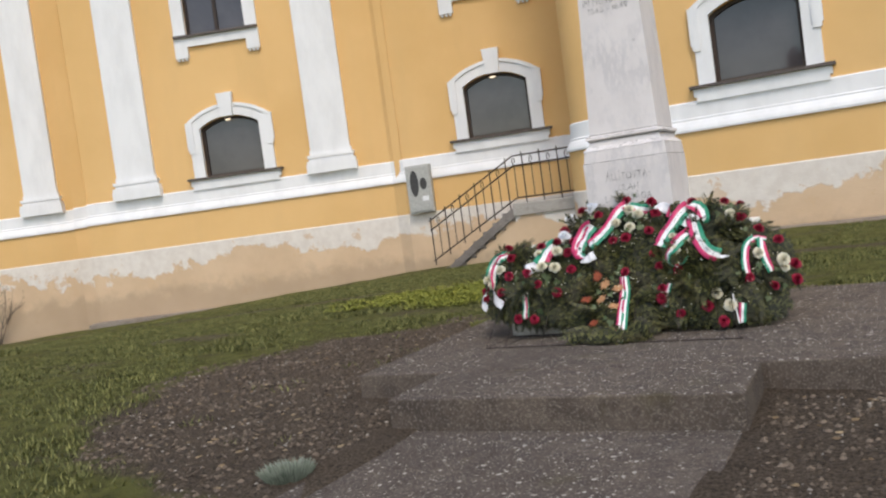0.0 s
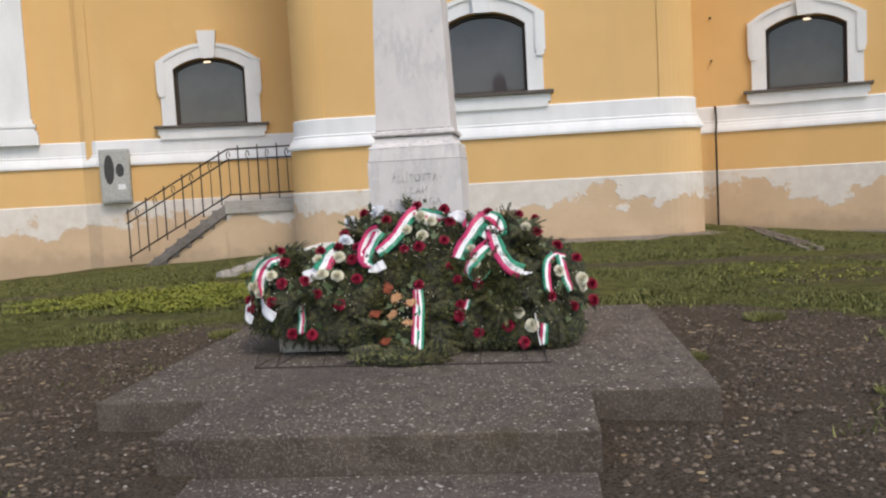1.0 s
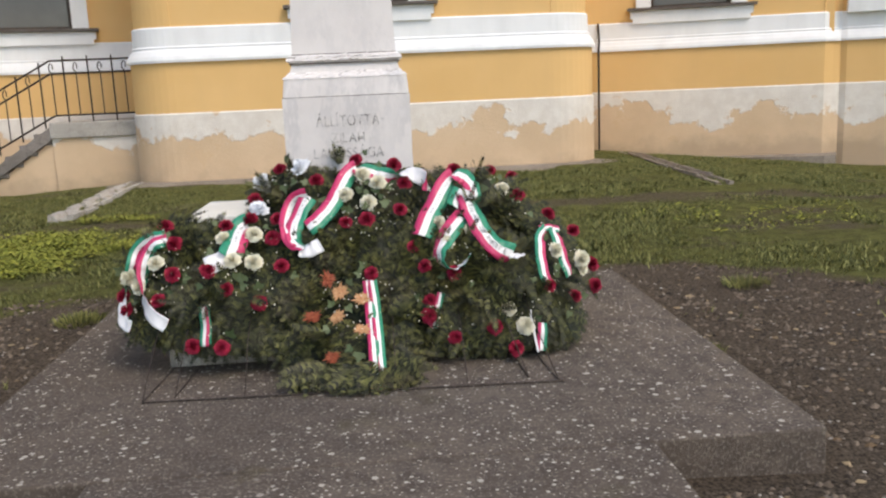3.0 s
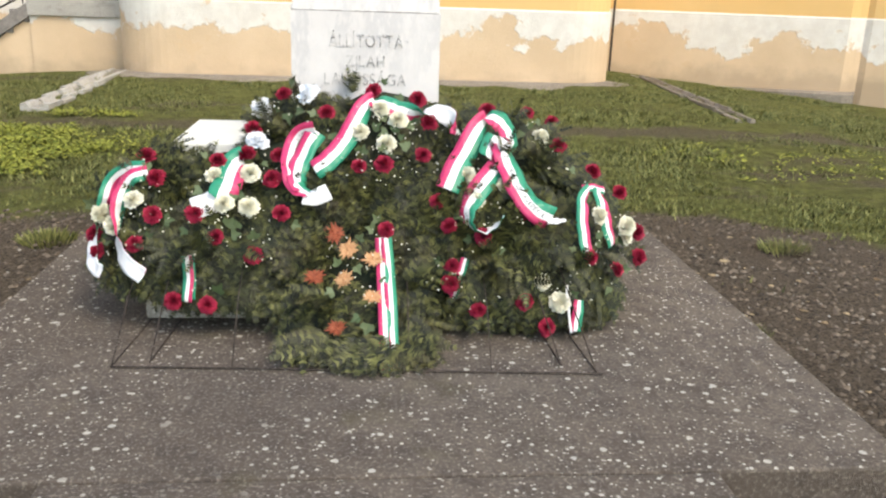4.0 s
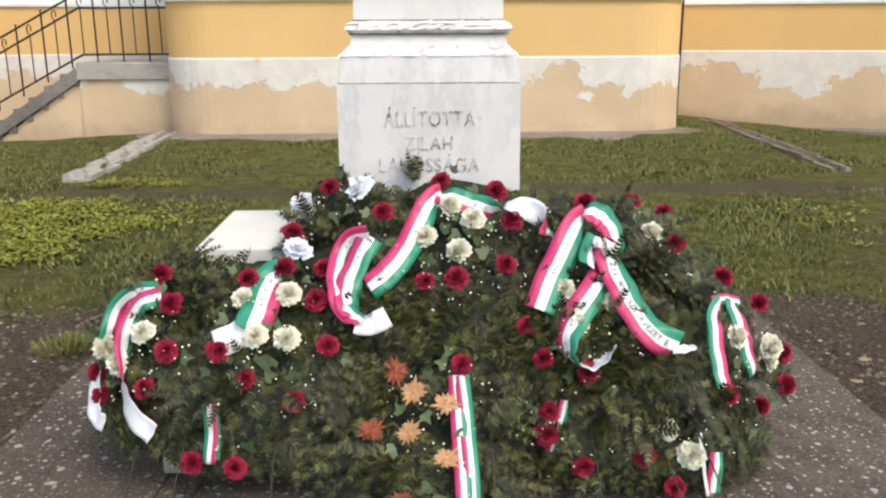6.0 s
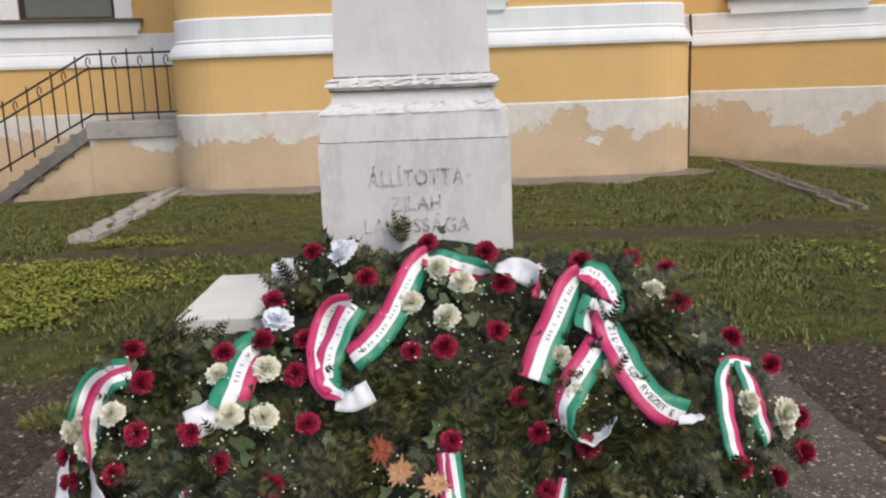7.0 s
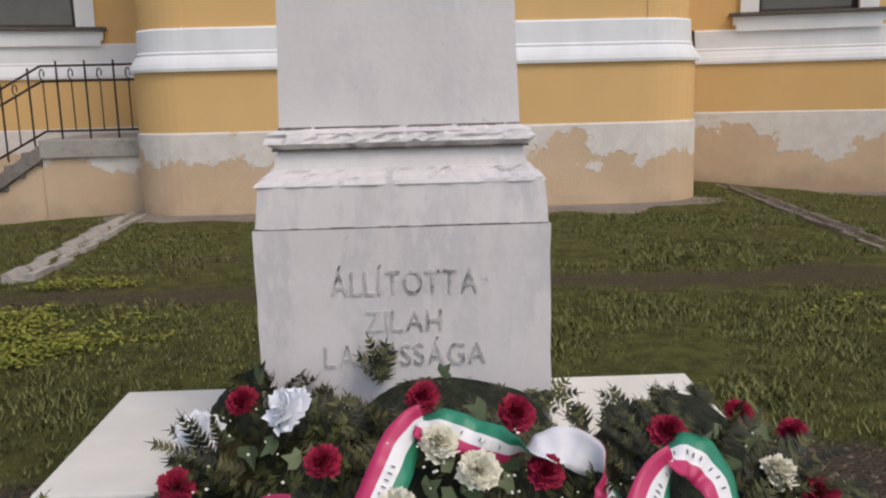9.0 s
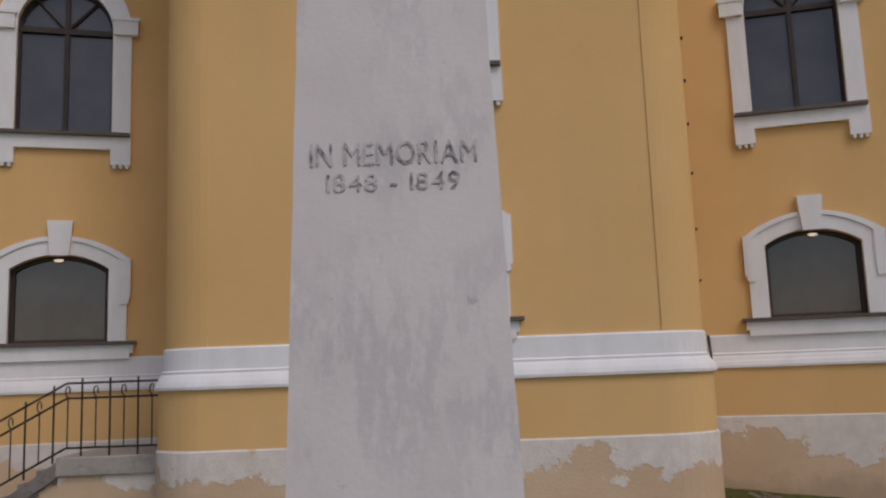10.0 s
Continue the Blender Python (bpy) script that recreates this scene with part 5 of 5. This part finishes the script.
def leafy(name, n, centre, size, label, seed):
    """Low broad-leaved weeds in an uneven patch."""
    rnd = random.Random(seed)
    verts, faces = [], []
    for _ in range(n):
        x, y = centre[0] + rnd.uniform(-1.3, 1.3) * size[0], centre[1] + rnd.uniform(-1.3, 1.3) * size[1]
        q = math.hypot((x - centre[0]) / size[0], (y - centre[1]) / size[1])
        if on_stone(x, y) or in_bed(x, y) or q + 0.9 * noise.noise((x * 1.1, y * 1.6, seed)) + 0.5 * noise.noise((x * 4, y * 4, seed)) > 0.85 + rnd.gauss(0, 0.12):
            continue
        tall = rnd.uniform(0.03, 0.085)
        for k in range(7):
            a = rnd.uniform(0, math.tau)
            r = rnd.uniform(0.011, 0.022)
            p = Vector((x + rnd.gauss(0, 0.03), y + rnd.gauss(0, 0.03), ground_z(x, y) + tall * rnd.uniform(0.3, 1.0)))
            d = Vector((math.cos(a), math.sin(a), rnd.uniform(-0.5, 0.6)))
            s = Vector((-math.sin(a), math.cos(a), rnd.uniform(-0.4, 0.4)))
            b = len(verts)
            verts += [p - d * r, p + s * r * 0.7, p + d * r, p - s * r * 0.7]
            faces.append((b, b + 1, b + 2, b + 3))
    return tagged(raw(name, verts, faces, BLOOM), label, "weeds", kind="stuff")


leafy("yellow_weeds", 6500, (-3.7, 3.75), (1.55, 1.0), "low yellow-green flowering weeds in the lawn", 3)
leafy("yellow_weeds", 260, (-2.9, 5.6), (0.5, 0.22), "low yellow-green flowering weeds in the lawn", 8)
leafy("yellow_weeds", 220, (3.9, 3.6), (1.3, 0.7), "low yellow-green flowering weeds in the lawn", 4)
tufts("bed_weeds", 620, (-4, 4.2, -4.5, 1.9), 0.07, GRASS, "sparse weeds in the dark bed", 5, lambda x, y, r: noise.noise((x * 1.3, y * 1.3, 4)) > 0.25, 0.05, 9)


def grit(name, n, area, size, material, label, seed, keep, flat=0.5, lift=0.0):
    rnd = random.Random(seed)
    verts, faces = [], []
    x0, x1, y0, y1 = area
    for _ in range(n):
        x, y = rnd.uniform(x0, x1), rnd.uniform(y0, y1)
        if not keep(x, y, rnd):
            continue
        z = ground_z(x, y) + 0.035 * (noise.noise((x * 0.9, y * 0.9, 3)) + 0.5 * noise.noise((x * 2.7, y * 2.7, 7))) + lift
        s = size * rnd.uniform(0.4, 1.5)
        a = rnd.uniform(0, math.tau)
        b = len(verts)
        for k in range(5):
            q = a + k * math.tau / 5
            r = s * rnd.uniform(0.6, 1.1)
            verts.append((x + r * math.cos(q), y + r * math.sin(q), z + s * rnd.uniform(-0.2, 0.1)))
        verts.append((x, y, z + s * flat))
        faces += [(b + k, b + (k + 1) % 5, b + 5) for k in range(5)]
    ob = raw(name, verts, faces, material)
    return tagged(ob, label, "soil", kind="stuff")


def bed_keep(x, y, rnd):
    return in_bed(x, y) and not on_stone(x, y)


CLOD = make_leaf("soil_clods", (0.036, 0.027, 0.020), (0.185, 0.142, 0.106), 0.97)
grit("soil_clods", 26000, (-4.4, 4.8, -4.5, 2.3), 0.018, CLOD, "crumbly dark soil clods in the bed", 6, bed_keep)
grit("pale_grit", 3200, (-4.4, 4.8, -4.5, 2.3), 0.011, PEBBLE, "scattered pale stones in the bed", 7, bed_keep)
grit("dry_leaves", 1300, (-4.4, 4.8, -4.5, 2.3), 0.02, DRYLEAF, "scattered dry leaves in the bed", 8, bed_keep, 0.15, 0.005)


# ---- small plants ----
def clump(name, label, at, r, n, material, seed, tall=1.0):
    rnd = random.Random(seed)
    verts, faces = [], []
    for _ in range(n):
        a, q = rnd.uniform(0, math.tau), rnd.random() ** 0.6
        x, y = at[0] + r * q * math.cos(a), at[1] + r * q * math.sin(a)
        z = ground_z(at[0], at[1]) - 0.02
        d = Vector((math.cos(a) * q * 0.8 + rnd.uniform(-0.2, 0.2), math.sin(a) * q * 0.8 + rnd.uniform(-0.2, 0.2), 1)).normalized()
        h = r * tall * rnd.uniform(0.6, 1.2)
        s = d.orthogonal().normalized()
        b = len(verts)
        p = Vector((x, y, z))
        verts += [p - s * 0.004, p + s * 0.004, p + d * h * 0.7 + s * 0.005, p + d * h]
        faces += [(b, b + 1, b + 2), (b, b + 2, b + 3)]
    return tagged(raw(name, verts, faces, material), label, "plant")


GREY = make_leaf("grey_green_leaves", (0.12, 0.15, 0.11), (0.26, 0.29, 0.24), 0.7)
clump("lavender_clump", "small grey-green lavender clump in the bed", (-1.05, -3.33), 0.105, 700, GREY, 21, 0.8)
clump("grass_clump", "green grass clump beside the platform", (-1.88, 1.05), 0.13, 420, GRASS, 22, 0.7)
clump("grass_clump", "green grass clump beside the platform", (2.66, 0.95), 0.14, 420, GRASS, 23, 0.7)
clump("grass_clump", "green grass clump at the platform edge", (1.86, -0.35), 0.08, 260, GRASS, 24, 0.8)
clump("grass_clump", "green grass clump in the dark bed", (2.75, -1.4), 0.10, 260, GRASS, 25, 0.8)


def bare_shrub(at):
    """A leafless shrub: stems that fork three times."""
    rnd = random.Random(31)
    sh = thing("bare_shrub", "leafless grey-brown shrub in front of the church wall", "shrub")
    def grow(bm, p, d, length, r, level):
        q = p + d * length
        mid = p.lerp(q, 0.5) + Vector((rnd.uniform(-1, 1), rnd.uniform(-1, 1), 0)) * length * 0.06
        tube(bm, [p, mid, q], [r, r * 0.85, r * 0.7], 5)
        if level:
            for _ in range(3):
                e = (d + Vector((rnd.uniform(-0.8, 0.8), rnd.uniform(-0.8, 0.8), rnd.uniform(-0.2, 0.5)))).normalized()
                grow(bm, p.lerp(q, rnd.uniform(0.5, 1.0)), e, length * rnd.uniform(0.5, 0.75), r * 0.6, level - 1)
    for k in range(6):
        bm = bmesh.new()
        a = k * math.tau / 6
        grow(bm, Vector((at[0], at[1], ground_z(*at) - 0.05)), Vector((math.cos(a) * 0.4, math.sin(a) * 0.4, 1)).normalized(), rnd.uniform(0.9, 1.3), 0.016, 3)
        part("stem", bm, BARK, sh)


BARK = plain("grey_brown_bark", (0.16, 0.125, 0.10), 0.9, 0, 0.35, 30)
bare_shrub((-19.9, 8.3))
